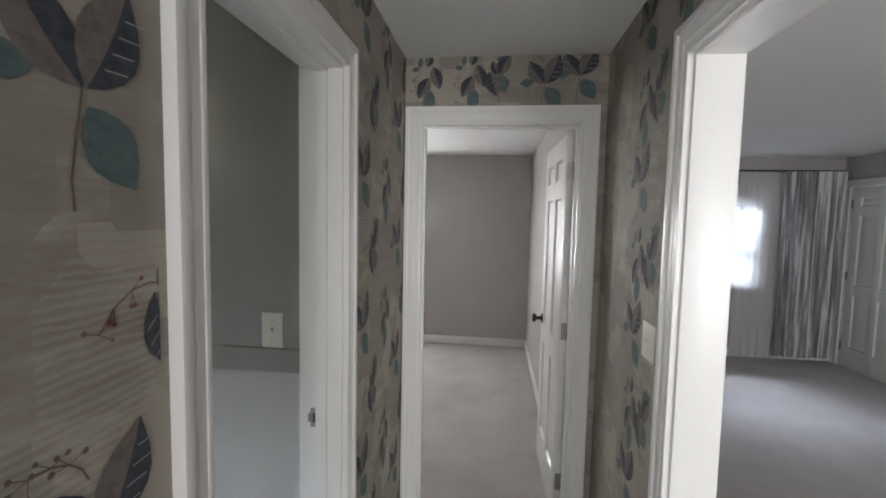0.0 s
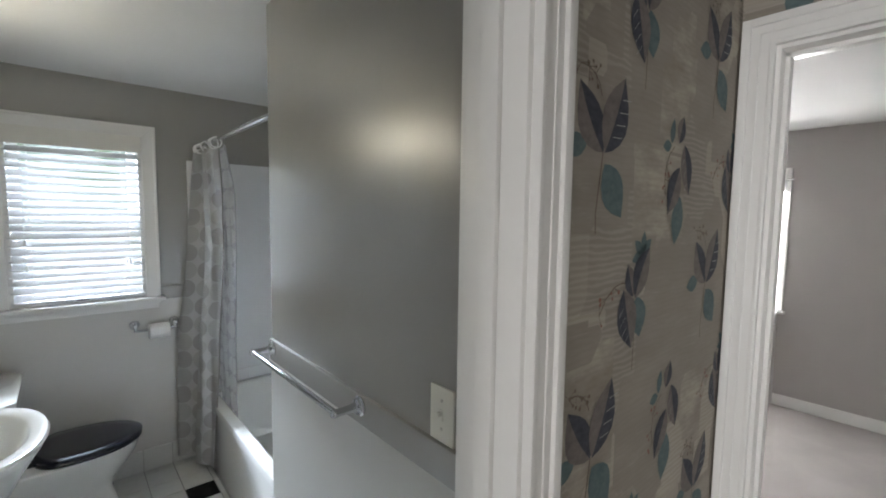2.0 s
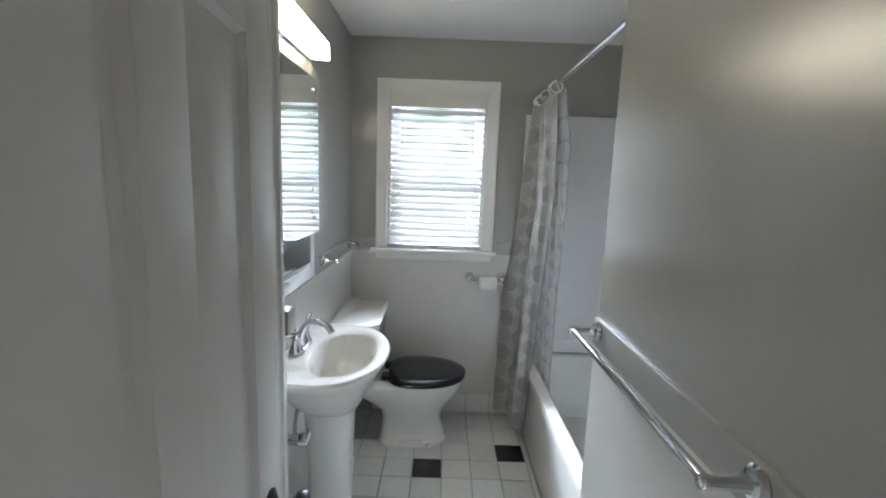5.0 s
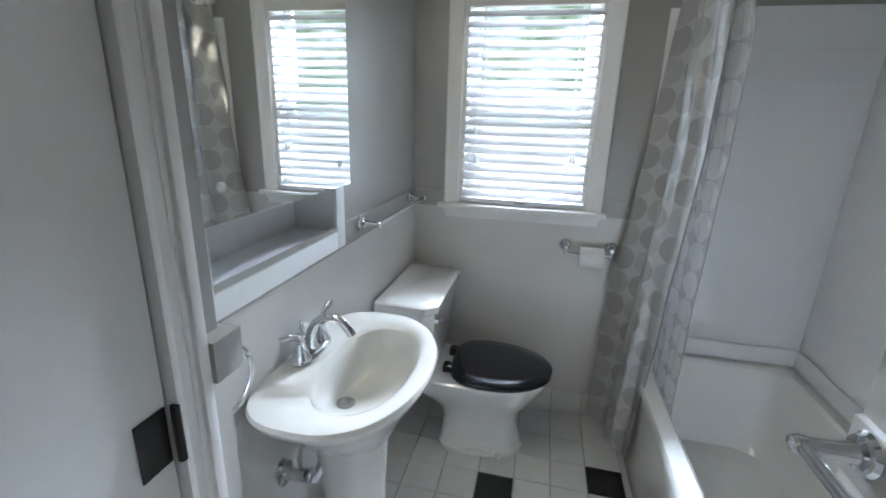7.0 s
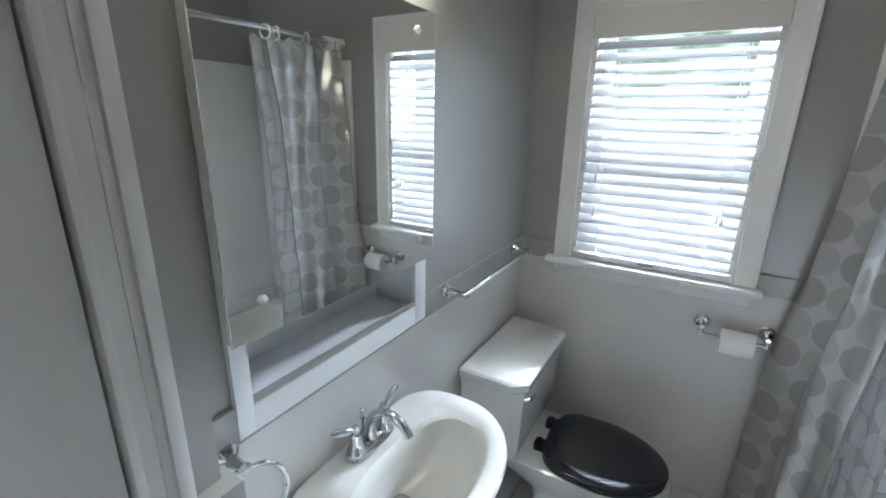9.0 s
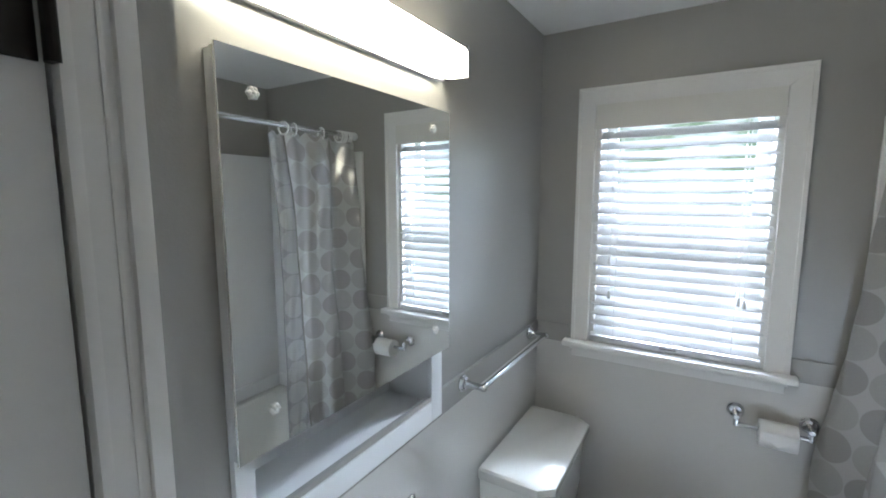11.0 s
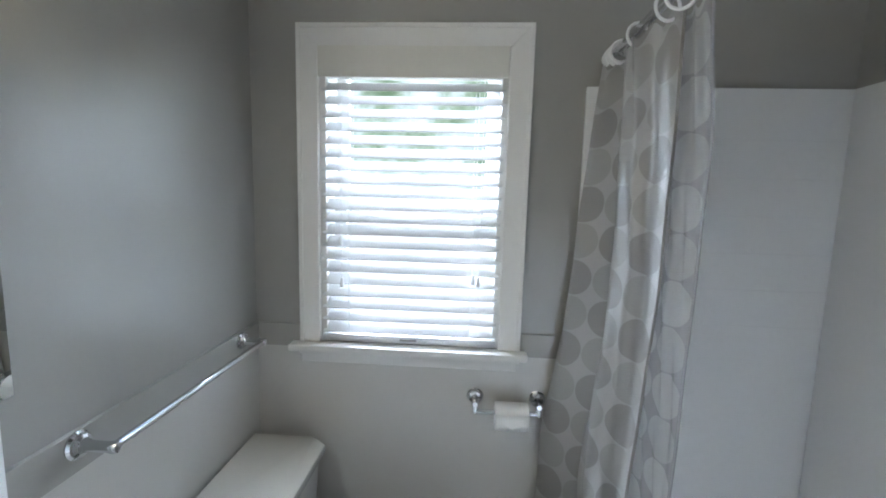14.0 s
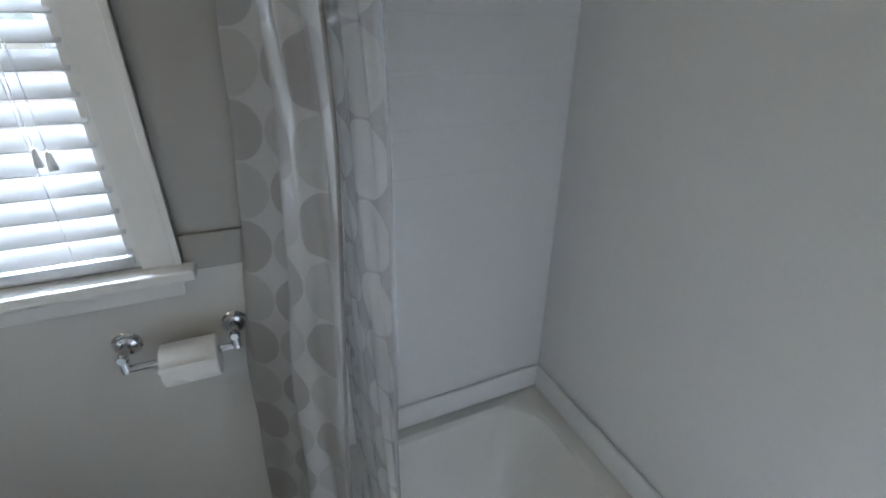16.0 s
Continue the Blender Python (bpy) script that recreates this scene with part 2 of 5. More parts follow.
# wallpaper: beige-grey ground with brushed horizontal strokes and blocks
m, nt, b = mat_base("brushed_wallpaper")
v1 = coords(nt, (1, 1, 3))
strokes = noise_tex(nt, v1, 6, 6, 0.65)
comb = nt.nodes.new("ShaderNodeTexWave")
comb.bands_direction = "Z"
comb.inputs["Scale"].default_value = 27
comb.inputs["Distortion"].default_value = 7.0
comb.inputs["Detail"].default_value = 3
comb.inputs["Detail Scale"].default_value = 1.0
nt.links.new(coords(nt, (0.35, 0.35, 1)), comb.inputs["Vector"])
v2 = coords(nt, (1, 1, 14))
fine = noise_tex(nt, v2, 9, 5, 0.7)
block = noise_tex(nt, coords(nt), 5.5, 2)
col = ramp(nt, strokes, [(0.34, (0.235, 0.205, 0.165)), (0.50, (0.30, 0.27, 0.225)), (0.66, (0.41, 0.375, 0.31))])
vor = nt.nodes.new("ShaderNodeTexVoronoi")
vor.distance = "CHEBYCHEV"
vor.inputs["Scale"].default_value = 7.0
nt.links.new(coords(nt, (1, 1, 0.8)), vor.inputs["Vector"])
cell = nt.nodes.new("ShaderNodeSeparateColor")
nt.links.new(vor.outputs["Color"], cell.inputs[0])
col = mixc(nt, ramp(nt, cell.outputs[0], [(0.30, (0, 0, 0)), (0.34, (0.75, 0.75, 0.75))]), col, (0.255, 0.228, 0.195))
col = mixc(nt, ramp(nt, cell.outputs[1], [(0.74, (0, 0, 0)), (0.78, (0.7, 0.7, 0.7))]), col, (0.40, 0.36, 0.30))
col = mixc(nt, ramp(nt, comb.outputs["Fac"], [(0.45, (0, 0, 0)), (0.95, (0.13, 0.13, 0.13))]), col, (0.19, 0.165, 0.13))
pale = mixc(nt, 1.0, ramp(nt, cell.outputs[2], [(0.70, (0, 0, 0)), (0.72, (1, 1, 1))]), ramp(nt, comb.outputs["Fac"], [(0.15, (0.26, 0.26, 0.26)), (0.6, (0.03, 0.03, 0.03))]), "MULTIPLY")
col = mixc(nt, pale, col, (0.47, 0.44, 0.38))
col = mixc(nt, ramp(nt, fine, [(0.60, (0, 0, 0)), (0.72, (0.3, 0.3, 0.3))]), col, (0.42, 0.39, 0.33))
nt.links.new(col, b.inputs["Base Color"])
b.inputs["Roughness"].default_value = 0.75
bumped(nt, b, fine, 0.15, 0.001)
M["wallpaper"] = m


def print_ink(name, c1, c2):
    m, nt, b = mat_base(name)
    nt.links.new(ramp(nt, noise_tex(nt, coords(nt, (1, 1, 1.6)), 45, 5, 0.7), [(0.35, c1), (0.65, c2)]), b.inputs["Base Color"])
    b.inputs["Roughness"].default_value = 0.75
    return m


INKS = [
    print_ink("navy_ink", (0.030, 0.034, 0.046), (0.062, 0.068, 0.084)),
    print_ink("taupe_ink", (0.125, 0.108, 0.10), (0.185, 0.16, 0.145)),
    print_ink("teal_ink", (0.070, 0.112, 0.117), (0.115, 0.158, 0.158)),
    print_ink("brown_ink", (0.12, 0.09, 0.065), (0.17, 0.13, 0.10)),
    print_ink("red_ink", (0.19, 0.075, 0.055), (0.25, 0.12, 0.09)),
    print_ink("pale_ink", (0.30, 0.31, 0.295), (0.37, 0.375, 0.355)),
]

# striped drape: broken vertical stripes in greys
m, nt, b = mat_base("striped_grey_drape")
uv = nt.nodes.new("ShaderNodeUVMap")
mp = nt.nodes.new("ShaderNodeMapping")
mp.inputs["Scale"].default_value = (1, 0.06, 1)
nt.links.new(uv.outputs[0], mp.inputs["Vector"])
st = noise_tex(nt, mp.outputs[0], 11, 6, 0.62)
nt.links.new(ramp(nt, st, [(0.34, (0.10, 0.105, 0.115)), (0.44, (0.22, 0.225, 0.235)), (0.52, (0.34, 0.345, 0.35)), (0.56, (0.66, 0.66, 0.67))]), b.inputs["Base Color"])
b.inputs["Roughness"].default_value = 0.9
M["drape"] = m

# ---------- helpers ----------
def thing(name, loc=(0, 0, 0), label="", category="", group="", kind="", matrix=None):
    e = new(name)
    e.empty_display_size = 0.1
    e.matrix_basis = matrix if matrix is not None else Matrix.Translation(loc)
    return tagged(e, label, category, group, kind)


def finish(bm, mats, flat=False):
    bmesh.ops.recalc_face_normals(bm, faces=bm.faces[:])
    for e in bm.edges:
        e.smooth = len(e.link_faces) == 2 and e.calc_face_angle(0) < 0.6
    for f in bm.faces:
        f.smooth = not flat
    me = bpy.data.meshes.new("mesh")
    bm.to_mesh(me)
    bm.free()
    for mm in mats if isinstance(mats, (list, tuple)) else [mats]:
        me.materials.append(mm)
    return me


def part(name, bm, material, parent, label="", local=False):
    """One mesh object under a thing or a part; bm in world metres unless local."""
    root = parent
    while root.parent:
        root = root.parent
    if not local:
        bmesh.ops.translate(bm, verts=bm.verts[:], vec=-root.matrix_basis.translation)
    ob = new(name, finish(bm, material))
    ob.parent = parent
    return tagged(ob, label)


def solo(name, bm, material, label="", category="", group="", kind="", loc=None):
    """A thing that is one mesh."""
    if loc:
        bmesh.ops.translate(bm, verts=bm.verts[:], vec=-Vector(loc))
    ob = new(name, finish(bm, material))
    if loc:
        ob.location = loc
    return tagged(ob, label, category, group, kind)


def box(bm, x0, y0, z0, x1, y1, z1, bev=0.0, mi=0, seg=2):
    x0, x1 = sorted((x0, x1))
    y0, y1 = sorted((y0, y1))
    z0, z1 = sorted((z0, z1))
    vs = [bm.verts.new((x, y, z)) for x in (x0, x1) for y in (y0, y1) for z in (z0, z1)]
    fs = [bm.faces.new([vs[i] for i in q]) for q in ((0, 1, 3, 2), (4, 6, 7, 5), (0, 4, 5, 1), (2, 3, 7, 6), (0, 2, 6, 4), (1, 5, 7, 3))]
    for f in fs:
        f.material_index = mi
    if bev:
        es = list({e for f in fs for e in f.edges})
        r = bmesh.ops.bevel(bm, geom=es, offset=bev, segments=seg, affect="EDGES", profile=0.6)
        for f in r["faces"]:
            f.material_index = mi
    return bm


def B():
    return bmesh.new()


def ring_loft(bm, rings, cap0=True, cap1=True, mi=0):
    """Skin closed rings of equal length."""
    vr = [[bm.verts.new(p) for p in r] for r in rings]
    n = len(vr[0])
    for a, b in zip(vr, vr[1:]):
        for i in range(n):
            f = bm.faces.new((a[i], a[(i + 1) % n], b[(i + 1) % n], b[i]))
            f.material_index = mi
    if cap0:
        bm.faces.new(vr[0][::-1]).material_index = mi
    if cap1:
        bm.faces.new(vr[-1]).material_index = mi
    return bm


def tube(bm, pts, r, seg=12, mi=0, closed=False):
    """A round tube along points; r may be one radius or one a point."""
    pts = [Vector(p) for p in pts]
    rs = r if isinstance(r, (list, tuple)) else [r] * len(pts)
    rings = []
    up = None
    n = len(pts)
    for i, p in enumerate(pts):
        a = pts[(i - 1) % n] if (closed or i) else p
        c = pts[(i + 1) % n] if (closed or i < n - 1) else p
        d = (c - a).normalized()
        if up is None:
            up = d.orthogonal().normalized()
        up = (up - d * up.dot(d)).normalized()
        side = d.cross(up)
        rings.append([p + (up * math.cos(2 * math.pi * k / seg) + side * math.sin(2 * math.pi * k / seg)) * rs[i] for k in range(seg)])
    if closed:
        rings.append(rings[0])
        ring_loft(bm, rings, False, False, mi)
        bmesh.ops.remove_doubles(bm, verts=bm.verts[:], dist=1e-5)
    else:
        ring_loft(bm, rings, True, True, mi)
    return bm


def lathe(bm, at, axis, prof, seg=24, mi=0):
    """Turned shape: prof is (distance along axis, radius)."""
    at, axis = Vector(at), Vector(axis).normalized()
    u = axis.orthogonal().normalized()
    w = axis.cross(u)
    rings = [[at + axis * h + (u * math.cos(2 * math.pi * k / seg) + w * math.sin(2 * math.pi * k / seg)) * max(r, 1e-4) for k in range(seg)] for h, r in prof]
    return ring_loft(bm, rings, True, True, mi)


def arc(c, a, b, r, t0, t1, n):
    """Points on a circle in the plane of unit vectors a and b."""
    c, a, b = Vector(c), Vector(a), Vector(b)
    return [c + a * r * math.cos(t) + b * r * math.sin(t) for t in (t0 + (t1 - t0) * i / (n - 1) for i in range(n))]


def wall_run(name, axis, at0, at1, lo, hi, z1, openings, mats, label):
    """A wall along an axis ('x' or 'y') between two faces, cut by openings (lo, hi, z0, z1).
    mats: material on the low face, on the high face."""
    bm = B()
    cuts = sorted(openings)

    def blk(a, b, za, zb):
        if b - a > 1e-4 and zb - za > 1e-4:
            if axis == "y":
                box(bm, at0, a, za, at1, b, zb)
            else:
                box(bm, a, at0, za, b, at1, zb)
    cur = lo
    for a, b, za, zb in cuts:
        blk(cur, a, 0, z1)
        blk(a, b, 0, za)
        blk(a, b, zb, z1)
        cur = b
    blk(cur, hi, 0, z1)
    bmesh.ops.recalc_face_normals(bm, faces=bm.faces[:])
    k = 0 if axis == "y" else 1
    mid = (at0 + at1) / 2
    for f in bm.faces:
        f.material_index = 1 if f.calc_center_median()[k] > mid + 0.4 * abs(at1 - at0) else 0
    return solo(name, bm, mats, label, kind="structure")


def casing(name, axis, face, out, lo, hi, top, w, parent=None, label="", z0=0.0):
    """Moulded door casing on a wall face. out: +1 or -1, the side on which it stands proud."""
    th = thing(name, ((face, lo, z0) if axis == "y" else (lo, face, z0)), label, "trim", kind="structure")

    def bx(bm, a, b, za, zb, d0, d1, bev):
        if axis == "y":
            box(bm, face + out * d0, a, za, face + out * d1, b, zb, bev)
        else:
            box(bm, a, face + out * d0, za, b, face + out * d1, zb, bev)
    for side, s, e in (("jamb_casing", lo, -1), ("jamb_casing", hi, 1)):
        bm = B()
        for a, b, d in ((0.006, w - 0.018, 0.015), (w - 0.020, w, 0.023), (0.0, 0.012, 0.018), (0.030, 0.036, 0.0175)):
            bx(bm, *sorted((s + e * a, s + e * b)), z0, top + (b if b > 0.03 else 0.012), -0.002, d, 0.003)
        part(side, bm, M["trim"], th)
    bm = B()
    for a, b, d in ((0.006, w - 0.018, 0.0146), (w - 0.020, w, 0.0226), (0.0, 0.012, 0.0176), (0.030, 0.036, 0.0171)):
        bx(bm, lo - b + 0.001, hi + b - 0.001, top + a, top + b, -0.002, d, 0.003)
    part("head_casing", bm, M["trim"], th)
    return th


def jamb(name, axis, at0, at1, lo, hi, top, stop_at, label):
    """Door lining in an opening with its stop."""
    th = thing(name, ((at0, lo, 0) if axis == "y" else (lo, at0, 0)), label, "door frame", kind="structure")
    t = 0.018
    bm = B()

    def bx(bm, d0, d1, a, b, za, zb):
        if axis == "y":
            box(bm, d0, a, za, d1, b, zb, 0.002)
        else:
            box(bm, a, d0, za, b, d1, zb, 0.002)
    for nm, a, b, sa, sb in (("jamb", lo - 0.003, lo + t, lo + t, lo + t + 0.011), ("jamb", hi - t, hi + 0.003, hi - t - 0.011, hi - t)):
        bm = B()
        bx(bm, at0, at1, a, b, 0, top)
        if stop_at is not None:
            bx(bm, stop_at, stop_at + 0.035, sa, sb, 0, top - t)
        part(nm, bm, M["trim"], th)
    bm = B()
    bx(bm, at0, at1, lo + t, hi - t, top - t, top + 0.003)
    if stop_at is not None:
        bx(bm, stop_at, stop_at + 0.035, lo + t, hi - t, top - t - 0.011, top - t)
    part("head", bm, M["trim"], th)
    return th


def panel_door(name, matrix, w, h, t, label, knob_z=0.94, knob_faces=(1, -1), hinges=True, mat="door_white", group="", hinge_top=1.83, hinge_mat="bronze"):
    """Six-panel door; local x from the hinge, y through the leaf, z up."""
    th = thing(name, matrix=matrix, label=label, category="door", group=group)
    st, rail = 0.105, 0.10
    mid = w / 2
    rows = [(0.22, 0.80), (0.93, 1.70), (1.80, h - 0.11)]
    bm = B()
    for a, b in ((0, st), (w - st, w), (mid - 0.045, mid + 0.045)):
        box(bm, a, 0, 0.0, b, t, h, 0.002)
    for za, zb in ((0, rows[0][0]), (rows[0][1], rows[1][0]), (rows[1][1], rows[2][0]), (rows[2][1], h)):
        for a, b in ((st, mid - 0.045), (mid + 0.045, w - st)):
            box(bm, a, 0.0003, za, b, t - 0.0003, zb)
    part("leaf", bm, M[mat], th, local=True)
    for za, zb in rows:
        for a, b in ((st, mid - 0.045), (mid + 0.045, w - st)):
            bm, bmm = B(), B()
            box(bm, a, t * 0.34, za, b, t * 0.66, zb)
            for y0, y1, s in ((t * 0.66, t * 0.84, 1), (t * 0.34, t * 0.16, -1)):
                # sloped moulding round the panel, then the raised field
                for fr in (0.0,):
                    o = 0.026
                    ring0 = [(a, y0, za), (b, y0, za), (b, y0, zb), (a, y0, zb)]
                    ringf = [(a + o, y0, za + o), (b - o, y0, za + o), (b - o, y0, zb - o), (a + o, y0, zb - o)]
                    ringt = [(a + o + 0.02, y1, za + o + 0.02), (b - o - 0.02, y1, za + o + 0.02), (b - o - 0.02, y1, zb - o - 0.02), (a + o + 0.02, y1, zb - o - 0.02)]
                    part("raised_field", ring_loft(B(), [ringf, ringt], False, True), M[mat], th, local=True)
                    out = t if s > 0 else 0.0
                    for p, q in ((0, 1), (1, 2), (2, 3), (3, 0)):
                        A, C = Vector(ring0[p]), Vector(ring0[q])
                        cen = Vector(((a + b) / 2, y0, (za + zb) / 2))
                        ia = A + Vector((math.copysign(0.007, cen.x - A.x), 0, math.copysign(0.007, cen.z - A.z)))
                        ic = C + Vector((math.copysign(0.007, cen.x - C.x), 0, math.copysign(0.007, cen.z - C.z)))
                        oa, oc = A.copy(), C.copy()
                        oa.y = oc.y = out - s * 0.002
                        vs = [bmm.verts.new(v) for v in (oa, oc, ic, ia)]
                        bmm.faces.new(vs)
            part("panel", bm, M[mat], th, local=True)
            part("moulding", bmm, M[mat], th, local=True)
    if knob_z:
        for s in knob_faces:
            y = t if s > 0 else 0.0
            bm = B()
            lathe(bm, (w - 0.06, y, knob_z), (0, s, 0), [(0, 0.031), (0.004, 0.032), (0.008, 0.024), (0.014, 0.012), (0.034, 0.011), (0.040, 0.016), (0.047, 0.026), (0.056, 0.029), (0.064, 0.026), (0.068, 0.014), (0.069, 0.001)])
            part("knob", bm, M["bronze"], th, "dark bronze round knob", local=True)
        bm = B()
        box(bm, w - 0.001, t * 0.2, knob_z - 0.028, w + 0.0015, t * 0.8, knob_z + 0.028)
        box(bm, w, t * 0.35, knob_z - 0.008, w + 0.008, t * 0.65, knob_z + 0.008)
        part("latch", bm, M["latch_steel"], th, local=True)
    if hinges:
        for z in (0.22, 1.02, hinge_top):
            bm = B()
            tube(bm, [(-0.006, -0.004, z - 0.045), (-0.006, -0.004, z + 0.045)], 0.006, 10)
            box(bm, -0.003, 0.001, z - 0.044, -0.0005, t * 0.85, z + 0.044)
            part("hinge", bm, M[hinge_mat], th, "butt hinge", local=True)
    return th


# ---------- structure ----------
CEIL = 2.36
HL, HR = -0.287, 0.66          # hall faces
BX = -0.407                    # bathroom side of the hall wall
WX = -3.085                    # window wall face
SY = 0.325                     # basin wall face
TY = 1.36                      # towel wall face
AX = -1.545                    # end of the towel wall, start of the tub alcove
BY = 2.168                     # back of the tub alcove
D0, D1 = 0.622, 1.28           # bathroom door opening along y
E0, E1 = -0.217, 0.562          # bedroom door opening along x
O0, O1 = 0.28, 1.235           # cased opening to the living room along y
HEAD = 2.045

wall_run("wall_hall_west", "y", BX, HL, -1.6, 2.13, CEIL, [(D0, D1, 0, HEAD)], [M["wall_dark"], M["wallpaper"]], "hall wall with leaf-print wallpaper and bathroom doorway")
wall_run("wall_hall_east", "y", HR, 0.78, -1.6, 2.13, CEIL, [(O0, O1, 0, 2.045)], [M["wallpaper"], M["wall_bed"]], "hall wall with leaf-print wallpaper and cased opening")
wall_run("wall_hall_north", "x", 2.13, 2.25, BX, 0.78, CEIL, [(E0, E1, 0, HEAD + 0.018)], [M["wallpaper"], M["wall_bed"]], "wallpapered end wall round the bedroom doorway")
# never in view; both openings are added to let the fill lamps in
wall_run("wall_south", "x", -1.74, -1.6, BX, 4.25, CEIL, [(-0.1, 0.5, 0.9, 2.1), (1.6, 3.2, 0.9, 2.1)], [M["wall_bed"], M["wall_bed"]], "unseen plain wall behind the hall with openings added for fill light")
wall_run("wall_bath_west", "y", -3.235, WX, 0.10, 2.31, CEIL, [(0.549, 1.154, 1.098, 2.056)], [M["wall_dark"], M["wall_dark"]], "grey bathroom wall round the window")
wall_run("wall_bath_south", "x", 0.10, SY, WX, -1.412, CEIL, [(-2.235, -1.635, 1.10, 1.90)], [M["wall_dark"], M["wall_dark"]], "satin grey basin wall with recessed cabinet")
wall_run("wall_closet_return", "x", 0.10, 0.47, -1.508, -1.412, CEIL, [], [M["wall_dark"], M["wall_dark"]], "grey closet return beside the basin")
wall_run("wall_closet_front", "x", 0.345, 0.47, -1.412, BX, CEIL, [(-1.411, -0.66, 0, 2.03)], [M["wall_dark"], M["wall_dark"]], "grey closet front wall")
wall_run("wall_closet_back", "x", 0.06, 0.10, -1.6, BX, CEIL, [], [M["wall_bed"], M["wall_bed"]], "plain back wall of the closet")
wall_run("wall_bath_towel", "x", TY, 1.48, AX, BX, CEIL, [], [M["wall_dark"], M["wall_dark"]], "satin grey wall with towel bar and switch")
wall_run("wall_bath_wet", "y", AX, -1.43, 1.48, BY, CEIL, [], [M["wall_dark"], M["wall_dark"]], "grey wall at the head of the tub")
wall_run("wall_bath_north", "x", BY, 2.31, WX, BX, CEIL, [], [M["wall_dark"], M["wall_bed"]], "grey wall behind the tub")
wall_run("wall_bed_north", "x", 5.42, 5.56, -3.0, 0.70, CEIL, [(-1.68, -0.85, 0.84, 1.98)], [M["wall_bed"], M["wall_bed"]], "taupe bedroom wall with a window")
wall_run("wall_bed_east", "y", 0.575, 0.70, 2.25, 5.42, CEIL, [], [M["wall_bed"], M["wall_bed"]], "taupe bedroom side wall")
wall_run("wall_bed_west", "y", -3.12, -3.0, 2.31, 5.56, CEIL, [], [M["wall_bed"], M["wall_bed"]], "taupe bedroom far side wall")
wall_run("wall_living_north", "x", 5.55, 5.69, 0.70, 4.25, CEIL, [(2.20, 3.22, 0.86, 1.98)], [M["wall_bed"], M["wall_bed"]], "taupe living room wall with a window")
wall_run("wall_living_east", "y", 4.10, 4.25, -1.6, 5.55, CEIL, [(4.66, 5.44, 0, 2.03)], [M["wall_bed"], M["wall_bed"]], "taupe living room side wall with a door")

bm = box(B(), -3.235, -1.74, -0.14, 4.4, 5.69, -0.012)
solo("floor", bm, M["grout"], "concrete subfloor under tile and carpet", kind="structure")
bm = box(B(), -3.235, 2.0, -0.012, 4.25, 5.69, 0.008)
bm2 = box(bm, HL - 0.06, -1.7, -0.012, 4.25, 2.0, 0.0077)
solo("carpet", bm, M["carpet"], "grey cut-pile carpet with vacuum marks", kind="structure")
solo("ceiling", box(B(), -3.235, -1.74, CEIL, 4.25, 5.69, CEIL + 0.12), M["ceiling"], "flat white painted ceiling", kind="structure")
solo("ground", box(B(), -60, -60, -0.9, 60, 60, -0.8), plain("lawn", (0.07, 0.11, 0.04), 0.95, vary=0.3, big=0.6), "lawn around the house", kind="structure")

# skirting
def skirt(name, x0, y0, x1, y1):
    solo(name, box(B(), x0, y0, 0.008, x1, y1, 0.105, 0.004), M["baseboard"], "white painted baseboard", kind="structure")


skirt("baseboard", -3.0, 5.406, 0.575, 5.42)
skirt("baseboard", 0.561, 2.26, 0.575, 5.405)
skirt("baseboard", 0.70, 5.536, 4.10, 5.55)
skirt("baseboard", 4.086, -1.6, 4.10, 4.57)
skirt("baseboard", HL, -1.6, HL + 0.012, D0 - 0.09)
skirt("baseboard", HL, D1 + 0.09, HL + 0.012, 2.128)
skirt("baseboard", HR - 0.012, O1 + 0.09, HR, 2.128)
skirt("baseboard", HR - 0.012, -1.6, HR, O0 - 0.09)

# bathroom wainscot: lighter paint below a flat rail
def wains(x0, y0, x1, y1, z1=1.076, z0=0.14):
    solo("wainscot", box(B(), x0, y0, z0, x1, y1, z1), M["wall_light"], "light grey painted lower wall", kind="structure")


def rail(x0, y0, x1, y1):
    solo("chair_rail", box(B(), x0, y0, 1.076, x1, y1, 1.155, 0.003), M["wall_dark"], "flat grey painted chair rail", kind="structure")


wains(WX, SY, WX + 0.005, 1.384)
wains(WX + 0.005, SY, -1.513, SY + 0.005)
wains(AX, TY - 0.005, BX, TY)
wains(-1.513, SY, -1.508, 0.47)
wains(-1.513, 0.47, -1.463, 0.475)
rail(WX, SY, WX + 0.012, 0.484)
rail(WX, 1.224, WX + 0.012, 1.384)
rail(WX + 0.012, SY, -1.508, SY + 0.012)
rail(AX + 0.004, TY - 0.012, BX, TY)
solo("chair_rail", box(B(), -1.524, 0.445, 1.094, -1.4625, 0.500, 1.162, 0.002), M["wall_dark"], "grey painted end block of the chair rail", kind="structure")

# casings and linings
jamb("door_frame_bath", "y", BX, HL, D0, D1, HEAD, BX + 0.04, "white painted door lining with a stop")
casing("trim_bath_hall", "y", HL, 1, D0 + 0.008, D1 - 0.008, HEAD - 0.008, 0.070, label="white moulded door casing")
casing("trim_bath_inside", "y", BX, -1, D0 + 0.008, D1 - 0.012, HEAD - 0.008, 0.078, label="white moulded door casing")
jamb("door_frame_bedroom", "x", 2.13, 2.25, E0, E1, HEAD + 0.018, 2.17, "white painted door lining with a stop")
casing("trim_bedroom", "x", 2.13, -1, E0 + 0.008, E1 - 0.008, HEAD + 0.010, 0.072, label="white moulded door casing")
jamb("door_frame_living", "y", HR, 0.78, O0, O1, 2.045, None, "white painted lining of a cased opening")
